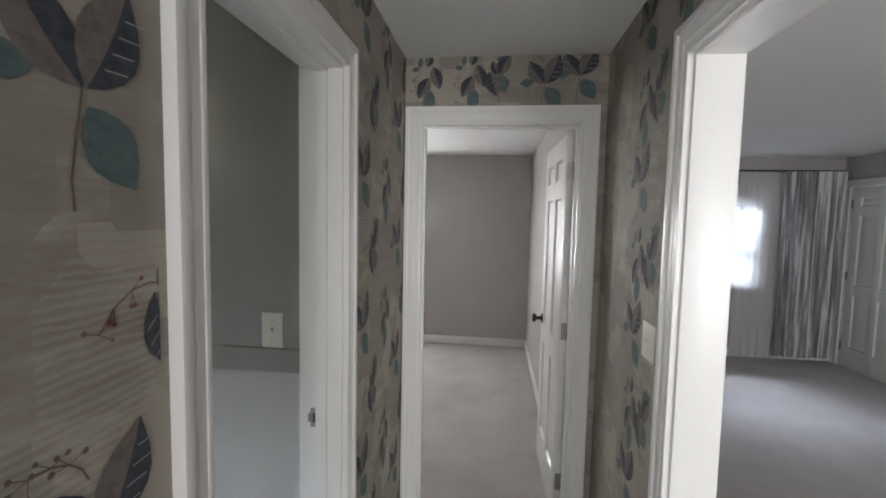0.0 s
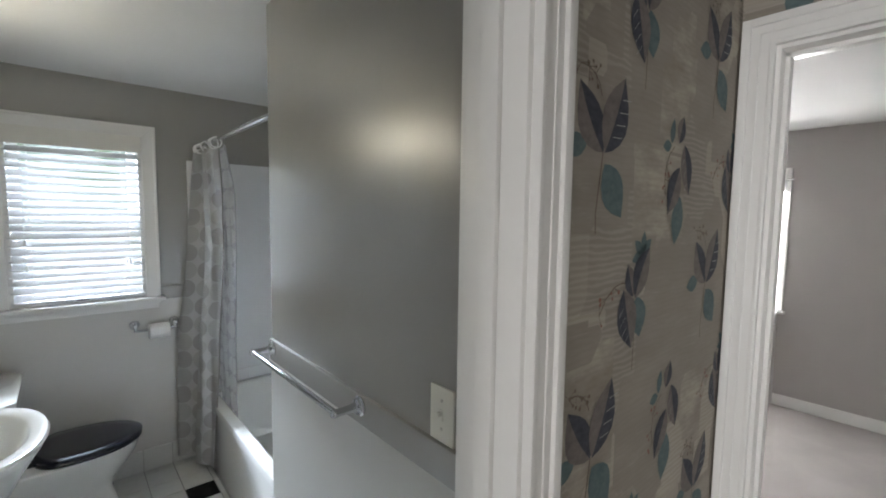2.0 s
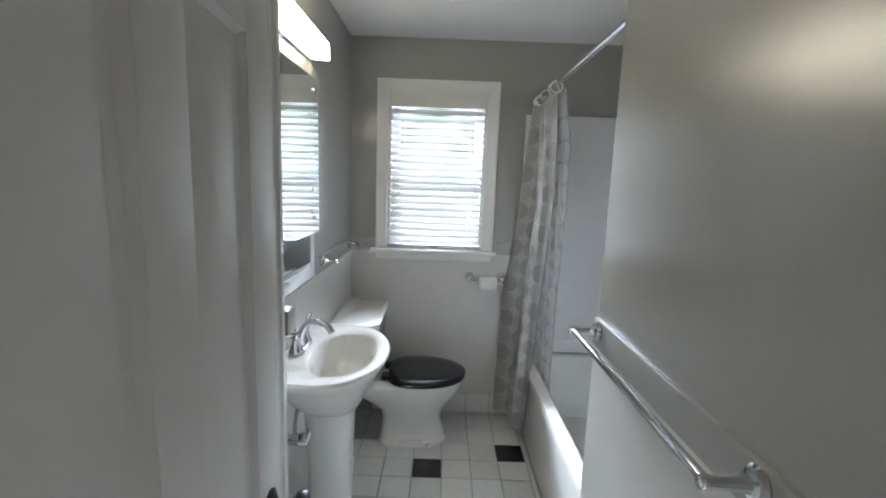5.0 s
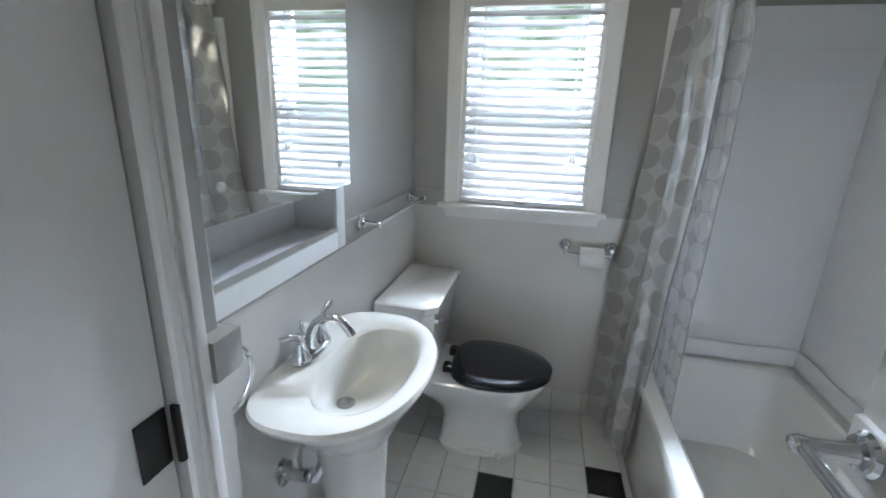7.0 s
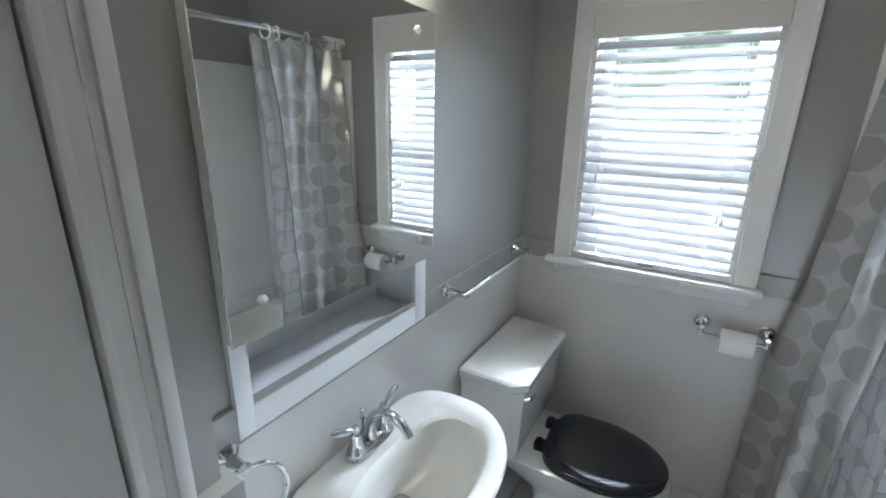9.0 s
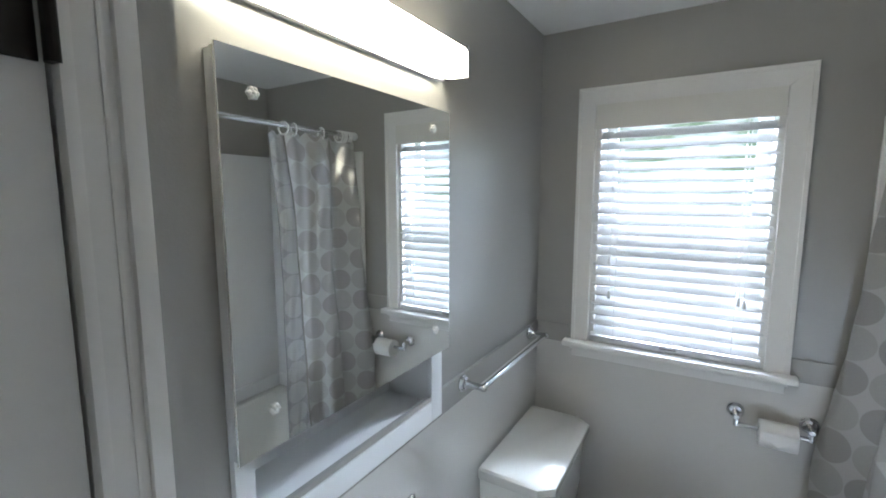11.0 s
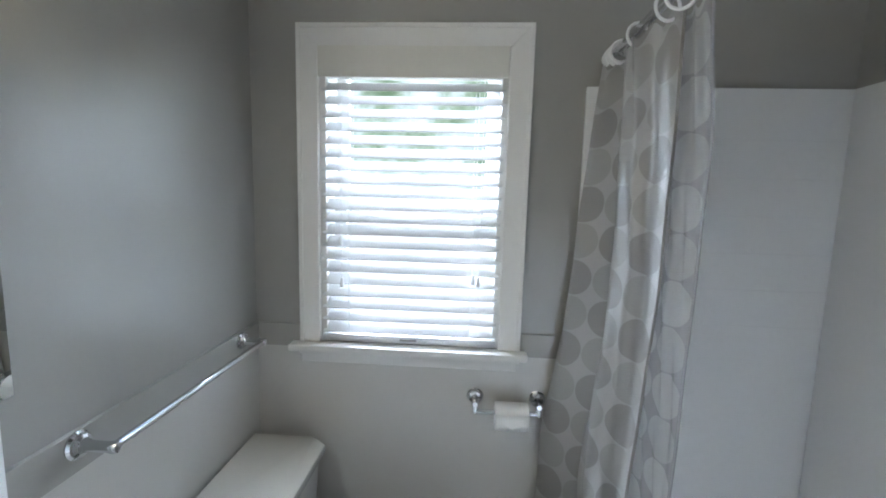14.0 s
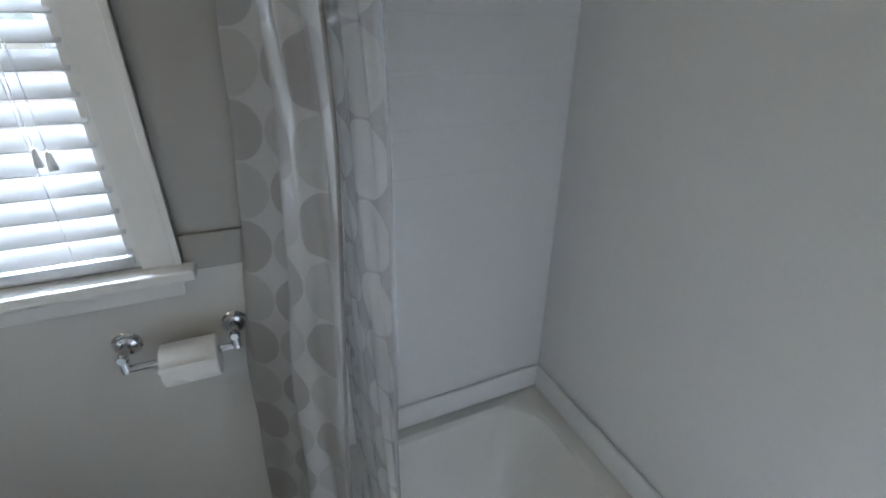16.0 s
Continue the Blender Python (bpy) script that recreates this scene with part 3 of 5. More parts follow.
casing("trim_living", "y", HR, -1, O0 + 0.008, O1 - 0.008, 2.037, 0.086, label="white moulded opening casing")
solo("door_frame_closet", box(B(), -1.4105, 0.346, 0, -1.4005, 0.468, 2.028), M["trim"], "white closet door lining", kind="structure")
casing("trim_closet", "x", 0.47, 1, -1.400, -0.668, 2.022, 0.062, label="white moulded closet casing")
casing("trim_living_door", "y", 4.10, -1, 4.66, 5.44, 2.03, 0.075, label="white door casing")

# strike plate on the bathroom lining
bm = box(B(), -0.385, D1 - 0.0215, 0.945, -0.352, D1 - 0.017, 1.005, 0.001)
box(bm, -0.377, D1 - 0.0225, 0.960, -0.362, D1 - 0.016, 0.990, 0.001, mi=1)
box(bm, -0.392, D1 - 0.024, 0.962, -0.384, D1 - 0.018, 0.988, 0.001)
solo("strike_plate", bm, [M["latch_steel"], M["bronze"]], "tarnished steel strike plate on the door lining", "strike plate")

# doors
panel_door("door_bath", pose(BX - 0.012, D0 + 0.022, 0.012, 0, 0, 180 + 5.4) @ pose(0, -0.036, 0), 0.652, 2.015, 0.036, "open white six-panel bathroom door with dark knob", hinge_top=1.86)
panel_door("door_bedroom", pose(E1 - 0.020, 2.262, 0.012, 0, 0, 91.5), 0.705, 2.015, 0.036, "open white six-panel bedroom door with dark knob", hinge_mat="latch_steel")
panel_door("door_living", pose(4.12, 5.43, 0.012, 0, 0, -90), 0.755, 2.005, 0.036, "closed white six-panel door in the living room", knob_z=0.94, knob_faces=(-1,))
# flat closet door
th = thing("door_closet", (-1.37, 0.43, 0), "closed flat white closet door with black hinges", "door")
part("leaf", box(B(), -1.397, 0.436, 0.012, -0.68, 0.470, 2.018, 0.002), M["closet_white"], th)
for z in (0.24, 1.055, 1.86):
    bm = B()
    tube(bm, [(-1.398, 0.484, z - 0.045), (-1.398, 0.484, z + 0.045)], 0.0065, 10)
    box(bm, -1.392, 0.4705, z - 0.044, -1.344, 0.4735, z + 0.044, 0.001)
    part("hinge", bm, M["bronze"], th, "black butt hinge")

# ---------- windows ----------
def window(name, axis, face, out, lo, hi, z0, z1, depth, label, meet=None):
    """Double-hung sash in a wall opening. out: direction towards the outside along the wall's normal."""
    loc = (face, lo, z0) if axis == "y" else (lo, face, z0)
    th = thing(name, loc, label, "window", kind="structure")

    def bx(bm, d0, d1, a, b, za, zb, bev=0.002):
        if axis == "y":
            box(bm, face + out * d0, a, za, face + out * d1, b, zb, bev)
        else:
            box(bm, a, face + out * d0, za, b, face + out * d1, zb, bev)
    bm = B()
    f = 0.022
    bx(bm, 0.0, depth, lo, lo + f, z0, z1)
    bx(bm, 0.0, depth, hi - f, hi, z0, z1)
    bx(bm, 0.0, depth, lo + f, hi - f, z1 - f, z1)
    bx(bm, 0.0, depth, lo + f, hi - f, z0, z0 + f)
    part("window_frame", bm, M["trim"], th)
    meet = meet or (z0 + z1) / 2
    for d, za, zb in ((depth - 0.06, z0 + f, meet + 0.02), (depth - 0.03, meet - 0.02, z1 - f)):
        bm = B()
        s = 0.042
        bx(bm, d, d + 0.028, lo + f, lo + f + s, za, zb)
        bx(bm, d, d + 0.028, hi - f - s, hi - f, za, zb)
        bx(bm, d, d + 0.028, lo + f + s, hi - f - s, za, za + s)
        bx(bm, d, d + 0.028, lo + f + s, hi - f - s, zb - s, zb)
        sash = part("sash", bm, M["trim"], th)
        bm = B()
        bx(bm, d + 0.012, d + 0.016, lo + f + s, hi - f - s, za + s, zb - s, 0)
        pane = part("pane", bm, M["glass"], sash)
        pane.visible_shadow = False
    return th


wth = window("window_1", "y", WX, -1, 0.549, 1.154, 1.098, 2.056, 0.15, "white double-hung bathroom window with casing and sill", meet=1.585)
# mitred casing boards with a raised outer band
Y0, Y1, I0, I1, ZB, ZI, ZT = 0.484, 1.223, 0.551, 1.152, 1.098, 2.0525, 2.122
for outline, band in (
    ([(Y0, ZB), (I0, ZB), (I0, ZI), (Y0, ZT)], [(Y0, ZB), (Y0 + 0.014, ZB), (Y0 + 0.014, ZT - 0.014), (Y0, ZT)]),
    ([(I1, ZB), (Y1, ZB), (Y1, ZT), (I1, ZI)], [(Y1 - 0.014, ZB), (Y1, ZB), (Y1, ZT), (Y1 - 0.014, ZT - 0.014)]),
    ([(I0, ZI), (I1, ZI), (Y1, ZT), (Y0, ZT)], [(Y0 + 0.014, ZT - 0.014), (Y1 - 0.014, ZT - 0.014), (Y1, ZT), (Y0, ZT)]),
):
    bm = B()
    for ring, d in ((outline, 0.018), (band, 0.0225)):
        cy, cz = sum(p[0] for p in ring) / 4, sum(p[1] for p in ring) / 4
        inset = [(y + math.copysign(0.0015, cy - y), z + math.copysign(0.0015, cz - z)) for y, z in ring]
        ring_loft(bm, [[(WX - 0.001, y, z) for y, z in ring], [(WX + d - 0.0015, y, z) for y, z in ring], [(WX + d, y, z) for y, z in inset]])
    part("window_casing", bm, M["trim"], wth)
bm = box(B(), WX - 0.02, 0.455, 1.074, WX + 0.056, 1.245, 1.0975, 0.006, seg=3)
part("window_sill", bm, M["trim"], wth)
bm = box(B(), WX + 0.0005, 0.488, 1.027, WX + 0.018, 1.213, 1.0735, 0.003)
box(bm, WX + 0.0005, 0.482, 1.058, WX + 0.030, 1.221, 1.0737, 0.004)
part("apron", bm, M["trim"], wth)

window("window_2", "x", 5.42, 1, -1.68, -0.85, 0.84, 1.98, 0.14, "white bedroom window behind a sheer curtain")
window("window_3", "x", 5.55, 1, 2.20, 3.22, 0.86, 1.98, 0.14, "white living room window with blinds")
casing("trim_window_2", "x", 5.42, -1, -1.68, -0.85, 1.98, 0.07, label="white window casing", z0=0.84)
casing("trim_window_3", "x", 5.55, -1, 2.20, 3.22, 1.98, 0.07, label="white window casing", z0=0.86)
solo("window_sill_2", box(B(), -1.77, 5.36, 0.815, -0.76, 5.424, 0.838, 0.004), M["trim"], "white window sill", kind="structure")
solo("window_sill_3", box(B(), 2.11, 5.49, 0.835, 3.31, 5.554, 0.858, 0.004), M["trim"], "white window sill", kind="structure")


def blind(name, axis, at, lo, hi, z0, z1, head, pitch, tilt, label, slat_w=0.05, tilt_top=None, flip=1):
    """Horizontal blind: headrail, slats, ladder cords, bottom rail, pull cords with tassels.
    The room-side edge of every slat hangs lower."""
    th = thing(name, ((at, lo, z0) if axis == "y" else (lo, at, z0)), label, "window blind")

    def P(d, a, z):
        return (at + d * flip, a, z) if axis == "y" else (a, at + d * flip, z)
    bm = B()
    p, q = P(-0.024, lo, z1 - head), P(0.026, hi, z1)
    box(bm, *p, *q, 0.004)
    p, q = P(0.026, lo - 0.003, z1 - head - 0.006), P(0.034, hi + 0.003, z1 + 0.002)
    box(bm, *p, *q, 0.003)
    part("headrail", bm, M["valance"], th)
    bm = B()
    p, q = P(-0.024, lo + 0.004, z0), P(0.026, hi - 0.004, z0 + 0.022)
    box(bm, *p, *q, 0.004)
    part("bottom_rail", bm, M["slat"], th)
    n = int((z1 - head - z0 - 0.02) / pitch)
    top = z1 - head - 0.028
    step = (top - (z0 + 0.042)) / n
    rnd = random.Random(5)
    for i in range(n + 1):
        z = top - i * step
        a = radians(tilt + rnd.uniform(-1.2, 1.2))
        bm = B()
        w = slat_w / 2
        prof = []
        for s in (-1, -0.5, 0, 0.5, 1):
            d = s * w * math.cos(a)
            crown = 0.0018 * (1 - s * s)
            prof.append((d, z - s * w * math.sin(a) + crown))
        up = [P(d, lo + 0.004, zz + 0.0012) for d, zz in prof]
        dn = [P(d, lo + 0.004, zz - 0.0012) for d, zz in reversed(prof)]
        r0 = up + dn
        r1 = [((x, hi - 0.004, zz) if axis == "y" else (hi - 0.004, y, zz)) for x, y, zz in r0]
        ring_loft(bm, [r0, r1])
        part("slat", bm, M["slat"], th)
    for fr in (0.16, 0.84):
        bm = B()
        for d in (-0.026, 0.026):
            aa = lo + (hi - lo) * fr
            tube(bm, [P(d, aa, z1 - head), P(d, aa, z0 + 0.02)], 0.0009, 5)
        part("ladder_cord", bm, M["plastic_white"], th)
    return th, P


bl, P = blind("window_blind", "y", WX - 0.012, 0.556, 1.147, 1.106, 2.053, 0.086, 0.0432, 38, "white two-inch horizontal blind, half open in the window")
for y, ztas in ((0.625, 1.44), (0.630, 1.30), (1.062, 1.325), (1.078, 1.318)):
    bm = B()
    tube(bm, [P(0.036, y, 1.97), P(0.036, y, ztas + 0.02)], 0.0008, 5)
    lathe(bm, P(0.036, y, ztas + 0.024), (0, 0, -1), [(0, 0.003), (0.004, 0.005), (0.026, 0.0075), (0.032, 0.007)], 10)
    part("pull_cord", bm, M["plastic_white"], bl, "white cord with a tassel")
bm = box(B(), WX - 0.012 + 0.0262, 0.823, 1.112, WX - 0.012 + 0.0275, 0.880, 1.119, 0.0004, seg=1)
part("print_mark", bm, M["hem"], bl, "small dark printed mark on the bottom rail")
blind("living_blind", "x", 5.575, 2.225, 3.195, 0.885, 1.955, 0.06, 0.05, 30, "white horizontal blind in the living room window", flip=-1)

# garden backdrops outside the windows, glowing by themselves; the south one is unseen
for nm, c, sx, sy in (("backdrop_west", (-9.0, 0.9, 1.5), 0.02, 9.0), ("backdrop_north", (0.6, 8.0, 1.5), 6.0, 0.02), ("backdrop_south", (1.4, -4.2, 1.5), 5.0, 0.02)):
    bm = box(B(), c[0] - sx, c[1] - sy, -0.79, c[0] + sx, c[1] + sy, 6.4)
    solo(nm, bm, M["garden"], "glowing backdrop of a pale garden outside", kind="structure")

# ---------- bathroom: tub, surround, curtain ----------
X0, X1, TF = WX + 0.004, AX - 0.004, 1.430     # tub ends and front
TUB_H = 0.452
tub = thing("bathtub", ((X0 + X1) / 2, 1.8, 0), "white enamelled alcove bathtub with apron front", "bathtub")


def rrect(x0, y0, x1, y1, r, z, n=6):
    pts = []
    for cx, cy, a in ((x1 - r, y1 - r, 0), (x0 + r, y1 - r, 90), (x0 + r, y0 + r, 180), (x1 - r, y0 + r, 270)):
        for k in range(n + 1):
            t = radians(a + 90 * k / n)
            pts.append((cx + r * math.cos(t), cy + r * math.sin(t), z))
    return pts


bm = B()
bk = BY - 0.004
ring_loft(bm, [rrect(X0, TF + 0.012, X1, bk, 0.008, 0.002), rrect(X0, TF + 0.012, X1, bk, 0.008, TUB_H - 0.05),
               rrect(X0, TF, X1, bk, 0.012, TUB_H - 0.045), rrect(X0, TF, X1, bk, 0.012, TUB_H - 0.012),
               rrect(X0 + 0.003, TF + 0.003, X1 - 0.003, bk - 0.003, 0.012, TUB_H - 0.003),
               rrect(X0 + 0.012, TF + 0.012, X1 - 0.012, bk - 0.012, 0.014, TUB_H),
               rrect(X0 + 0.06, TF + 0.058, X1 - 0.07, bk - 0.07, 0.11, TUB_H),
               rrect(X0 + 0.072, TF + 0.07, X1 - 0.082, bk - 0.08, 0.12, TUB_H - 0.012),
               rrect(X0 + 0.10, TF + 0.09, X1 - 0.11, bk - 0.10, 0.13, 0.20),
               rrect(X0 + 0.18, TF + 0.14, X1 - 0.18, bk - 0.15, 0.14, 0.09),
               rrect(X0 + 0.30, TF + 0.22, X1 - 0.30, bk - 0.22, 0.10, 0.085)])
part("tub_body", bm, M["porcelain"], tub)
bm = B()
tube(bm, [(X1 - 0.018, TF - 0.034, 0.003), (X1 - 0.018, TF - 0.034, 0.565), (X1 - 0.018, TF - 0.028, 0.583), (X1 - 0.018, TF - 0.014, 0.592)], [0.017, 0.017, 0.015, 0.008], 14)
box(bm, X1 - 0.034, TF - 0.030, TUB_H - 0.01, X1, TF + 0.02, 0.57, 0.006)
part("splash_end", bm, M["porcelain"], tub, "rounded white end post")

# three-sided surround with moulded ledge and pressed horizontal lines
sur = thing("shower_surround", ((X0 + X1) / 2, BY, TUB_H), "white acrylic tub surround with ledge", "shower surround", kind="structure")
ST = 1.94
for nm, args in (("side_panel", (WX, 1.386, WX + 0.020, BY)), ("back_panel", (WX + 0.02, BY - 0.02, AX - 0.02, BY)), ("side_panel", (AX - 0.020, 1.40, AX, BY))):
    bm = box(B(), args[0], args[1], TUB_H + 0.001, args[2], args[3], ST, 0.004)
    part(nm, bm, M["acrylic"], sur)
for args in ((WX + 0.0205, 1.47, WX + 0.034, BY - 0.021), (WX + 0.034, BY - 0.034, AX - 0.021, BY - 0.0205)):
    bm = box(B(), args[0], args[1], TUB_H + 0.001, args[2], args[3], TUB_H + 0.085, 0.008, seg=3)
    part("ledge", bm, M["acrylic"], sur)
for z in (1.215, 1.33, 1.445, 1.56, 1.675, 1.79):
    bm = box(B(), WX + 0.0195, 1.42, z, WX + 0.0214, BY - 0.022, z + 0.004, 0.0006)
    part("pressed_line", bm, M["acrylic"], sur)

# curtain rod with rings
RY, RZ = 1.447, 2.022
rod = thing("shower_rod", (AX, RY, RZ), "chrome tension shower curtain rod", "curtain rod")
bm = tube(B(), [(WX + 0.03, RY, RZ), (-2.30, RY, RZ)], 0.0115, 16)
part("inner_tube", bm, M["steel_rod"], rod)
bm = tube(B(), [(-2.32, RY, RZ), (AX - 0.02, RY, RZ)], 0.0135, 16)
part("outer_tube", bm, M["steel_rod"], rod)
for x, d in ((WX + 0.001, 1), (AX - 0.001, -1)):
    bm = lathe(B(), (x, RY, RZ), (d, 0, 0), [(0, 0.021), (0.012, 0.022), (0.030, 0.018), (0.040, 0.015)], 18)
    part("end_cap", bm, M["plastic_white"], rod)
RINGS = [-3.035, -3.016, -2.998, -2.980, -2.962, -2.84, -2.672, -2.612]
rnd = random.Random(3)
for x in RINGS:
    rg = thing("curtain_ring", (x, RY, RZ), "white plastic curtain ring on the rod", "curtain ring", "shower curtain rings")
    tw = rnd.uniform(-0.25, 0.25)
    a = Vector((math.sin(tw), math.cos(tw), 0))
    bm = tube(B(), arc((x, RY, RZ - 0.012), a, (0, 0, 1), 0.0285, 0, 2 * math.pi * 31 / 32, 32), 0.0036, 8, closed=True)
    part("ring_hoop", bm, M["plastic_white"], rg)

# curtain: bunched folds, the lower part spread over the tub front
cur = thing("shower_curtain", (-2.8, RY, 1.0), "bunched translucent shower curtain printed with grey dots", "shower curtain")


def lerp_keys(keys, x):
    for (xa, va), (xb, vb) in zip(keys, keys[1:]):
        if x <= xb:
            s = (x - xa) / (xb - xa)
            s = s * s * (3 - 2 * s) * 0.5 + s * 0.5
            return va + (vb - va) * s
    return keys[-1][1]


def hang(name, ridges, z0, z1, mat, parent, seed, hem=None):
    """A hanging sheet laid in broad folds: each ridge or valley is (x keys, y keys) by height."""
    NU, NV = 132, 48
    bm = B()
    uvl = bm.loops.layers.uv.new("UVMap")

    def fold_line(z):
        pts = [Vector((lerp_keys(kx, z), lerp_keys(ky, z), 0)) for kx, ky in ridges]
        pts = [pts[0] * 2 - pts[1]] + pts + [pts[-1] * 2 - pts[-2]]
        row = []
        n = len(ridges) - 1
        for i in range(NU + 1):
            q = min(i / NU * n, n - 1e-6)
            k, t = int(q), q - int(q)
            p0, p1, p2, p3 = pts[k:k + 4]
            row.append(0.5 * (2 * p1 + (p2 - p0) * t + (2 * p0 - 5 * p1 + 4 * p2 - p3) * t * t + (3 * p1 - p0 - 3 * p2 + p3) * t ** 3))
        return row
    grid, runs = [], []
    for j in range(NV + 1):
        z = z0 + (z1 - z0) * j / NV
        row = []
        line = fold_line(z)
        run = [0.0]
        for p, q in zip(line[::-1], line[-2::-1]):
            run.append(run[-1] + (q - p).length)
        runs.append(run[::-1])
        for i, p in enumerate(line):
            s = i / NU
            inner = min(1, 10 * s) * min(1, 10 * (1 - s))
            pull = 0.5 + 0.5 * math.cos(2 * math.pi * 7 * s)
            x = p.x + 0.003 * math.sin(7 * z + 23 * s + seed) * inner + 0.0025 * math.sin(17 * z + 9 * s)
            y = p.y + 0.0035 * math.sin(5 * z + 37 * s + seed) * inner + 0.0018 * math.sin(23 * z + 51 * s) * inner
            zz = z - 0.020 * pull * (j / NV) ** 12 + 0.006 * math.sin(19 * s) * (1 - j / NV) ** 8
            row.append(bm.verts.new((max(x, WX + 0.024), y, zz)))
        grid.append(row)
    edge = [r[-1].co.copy() for r in grid]
    for j in range(NV):
        for i in range(NU):
            f = bm.faces.new((grid[j][i], grid[j][i + 1], grid[j + 1][i + 1], grid[j + 1][i]))
            for lp, (a, b) in zip(f.loops, ((i, j), (i + 1, j), (i + 1, j + 1), (i, j + 1))):
                lp[uvl].uv = (runs[b][a], (z1 - z0) * b / NV)
    cloth = part(name, bm, M[mat], parent)
    if hem:
        part("hem", tube(B(), edge, 0.0036, 6), M[hem], cloth, "stitched edge hem")
    return cloth


def by_height(*vals):
    """Keys at the hem, knee, hip, chest and ring height of the curtain."""
    return list(zip((0.05, 0.80, 1.40, 1.70, 2.02), vals))


hang("cloth", [
    (by_height(-3.05, -3.05, -3.055, -3.055, -3.05), by_height(1.40, 1.41, 1.43, 1.445, 1.45)),
    (by_height(-3.045, -3.05, -3.05, -3.05, -3.04), by_height(1.29, 1.315, 1.385, 1.41, 1.43)),
    (by_height(-3.00, -3.01, -3.02, -3.03, -3.02), by_height(1.285, 1.31, 1.375, 1.40, 1.425)),
    (by_height(-2.915, -2.92, -2.935, -2.95, -2.94), by_height(1.385, 1.42, 1.475, 1.48, 1.472)),
    (by_height(-2.87, -2.87, -2.875, -2.88, -2.86), by_height(1.345, 1.385, 1.438, 1.44, 1.43)),
    (by_height(-2.80, -2.80, -2.805, -2.81, -2.78), by_height(1.35, 1.392, 1.446, 1.448, 1.432)),
    (by_height(-2.765, -2.77, -2.775, -2.77, -2.71), by_height(1.40, 1.442, 1.480, 1.478, 1.458)),
    (by_height(-2.70, -2.70, -2.71, -2.69, -2.62), by_height(1.41, 1.457, 1.496, 1.492, 1.462)),
], 0.075, 2.004, "curtain", cur, 0.0, "hem")
liner = thing("shower_liner", (-2.8, 1.5, 1.0), "translucent pale dotted shower liner hanging inside the tub", "shower curtain")
hang("cloth", [
    (by_height(-3.02, -3.02, -3.02, -3.02, -3.02), by_height(1.52, 1.52, 1.51, 1.50, 1.475)),
    (by_height(-2.93, -2.93, -2.93, -2.93, -2.90), by_height(1.53, 1.53, 1.53, 1.52, 1.478)),
    (by_height(-2.82, -2.82, -2.83, -2.80, -2.70), by_height(1.515, 1.515, 1.525, 1.515, 1.47)),
    (by_height(-2.72, -2.72, -2.73, -2.71, -2.63), by_height(1.525, 1.525, 1.525, 1.52, 1.475)),
    (by_height(-2.63, -2.64, -2.655, -2.635, -2.55), by_height(1.53, 1.532, 1.55, 1.545, 1.48)),
], 0.30, 2.0, "liner", liner, 1.3, "liner")

# ---------- toilet ----------
TX = -2.762
toi = thing("toilet", (TX, 0.70, 0), "white two-piece toilet with black closed seat", "toilet")


def egg(cx, y0, y1, a, z, n=36, back=2.6):
    """Egg outline, blunt at y0 and rounded at y1."""
    cy = y0 + (y1 - y0) * 0.42
    pts = []
    for k in range(n):
        t = 2 * math.pi * k / n
        c, s = math.cos(t), math.sin(t)
        e = 2.0 if s > 0 else back
        x = math.copysign(abs(c) ** (2 / e), c) * a
        y = math.copysign(abs(s) ** (2 / e), s) * ((y1 - cy) if s > 0 else (cy - y0))
        pts.append((cx + x, cy + y, z))
    return pts


bm = ring_loft(B(), [egg(TX, 0.575, 0.968, 0.118, 0.002, back=4), egg(TX, 0.575, 0.968, 0.118, 0.020, back=4), egg(TX, 0.582, 0.958, 0.110, 0.030, back=4),
                     egg(TX, 0.585, 0.945, 0.104, 0.09, back=3.6), egg(TX, 0.59, 0.925, 0.100, 0.16, back=3.4), egg(TX, 0.575, 0.945, 0.108, 0.215, back=3.2),
                     egg(TX, 0.50, 1.00, 0.140, 0.275, back=3.6), egg(TX, 0.43, 1.035, 0.168, 0.33, back=4), egg(TX, 0.42, 1.052, 0.182, 0.375, back=4.2),
                     egg(TX, 0.42, 1.055, 0.184, 0.392, back=4.2), egg(TX, 0.43, 1.045, 0.176, 0.398, back=4.2)])
part("bowl", bm, M["porcelain"], toi)
for sx in (-1, 1):
    bm = lathe(B(), (TX + sx * 0.112, 0.865, 0.018), (sx * 0.25, 0, 1), [(0, 0.014), (0.008, 0.014), (0.016, 0.009), (0.019, 0.002)], 14)
    part("bolt_cap", bm, M["porcelain"], toi)
    bm = box(B(), TX + sx * 0.098, 0.70, 0.028, TX + sx * 0.121, 0.83, 0.052, 0.008, seg=3)
    part("foot_moulding", bm, M["porcelain"], toi)


def tank_ring(x0, x1, y0, y1, ch, z):
    return [(x0, y0, z), (x1, y0, z), (x1, y1 - ch, z), (x1 - ch * 0.9, y1, z), (x0 + ch * 0.9, y1, z), (x0, y1 - ch, z)]


def tank_block(specs, bev):
    bm = ring_loft(B(), [tank_ring(*s) for s in specs])
    bmesh.ops.bevel(bm, geom=[e for e in bm.edges if e.calc_face_angle(0) > 0.3], offset=bev, segments=2, affect="EDGES")
    return bm


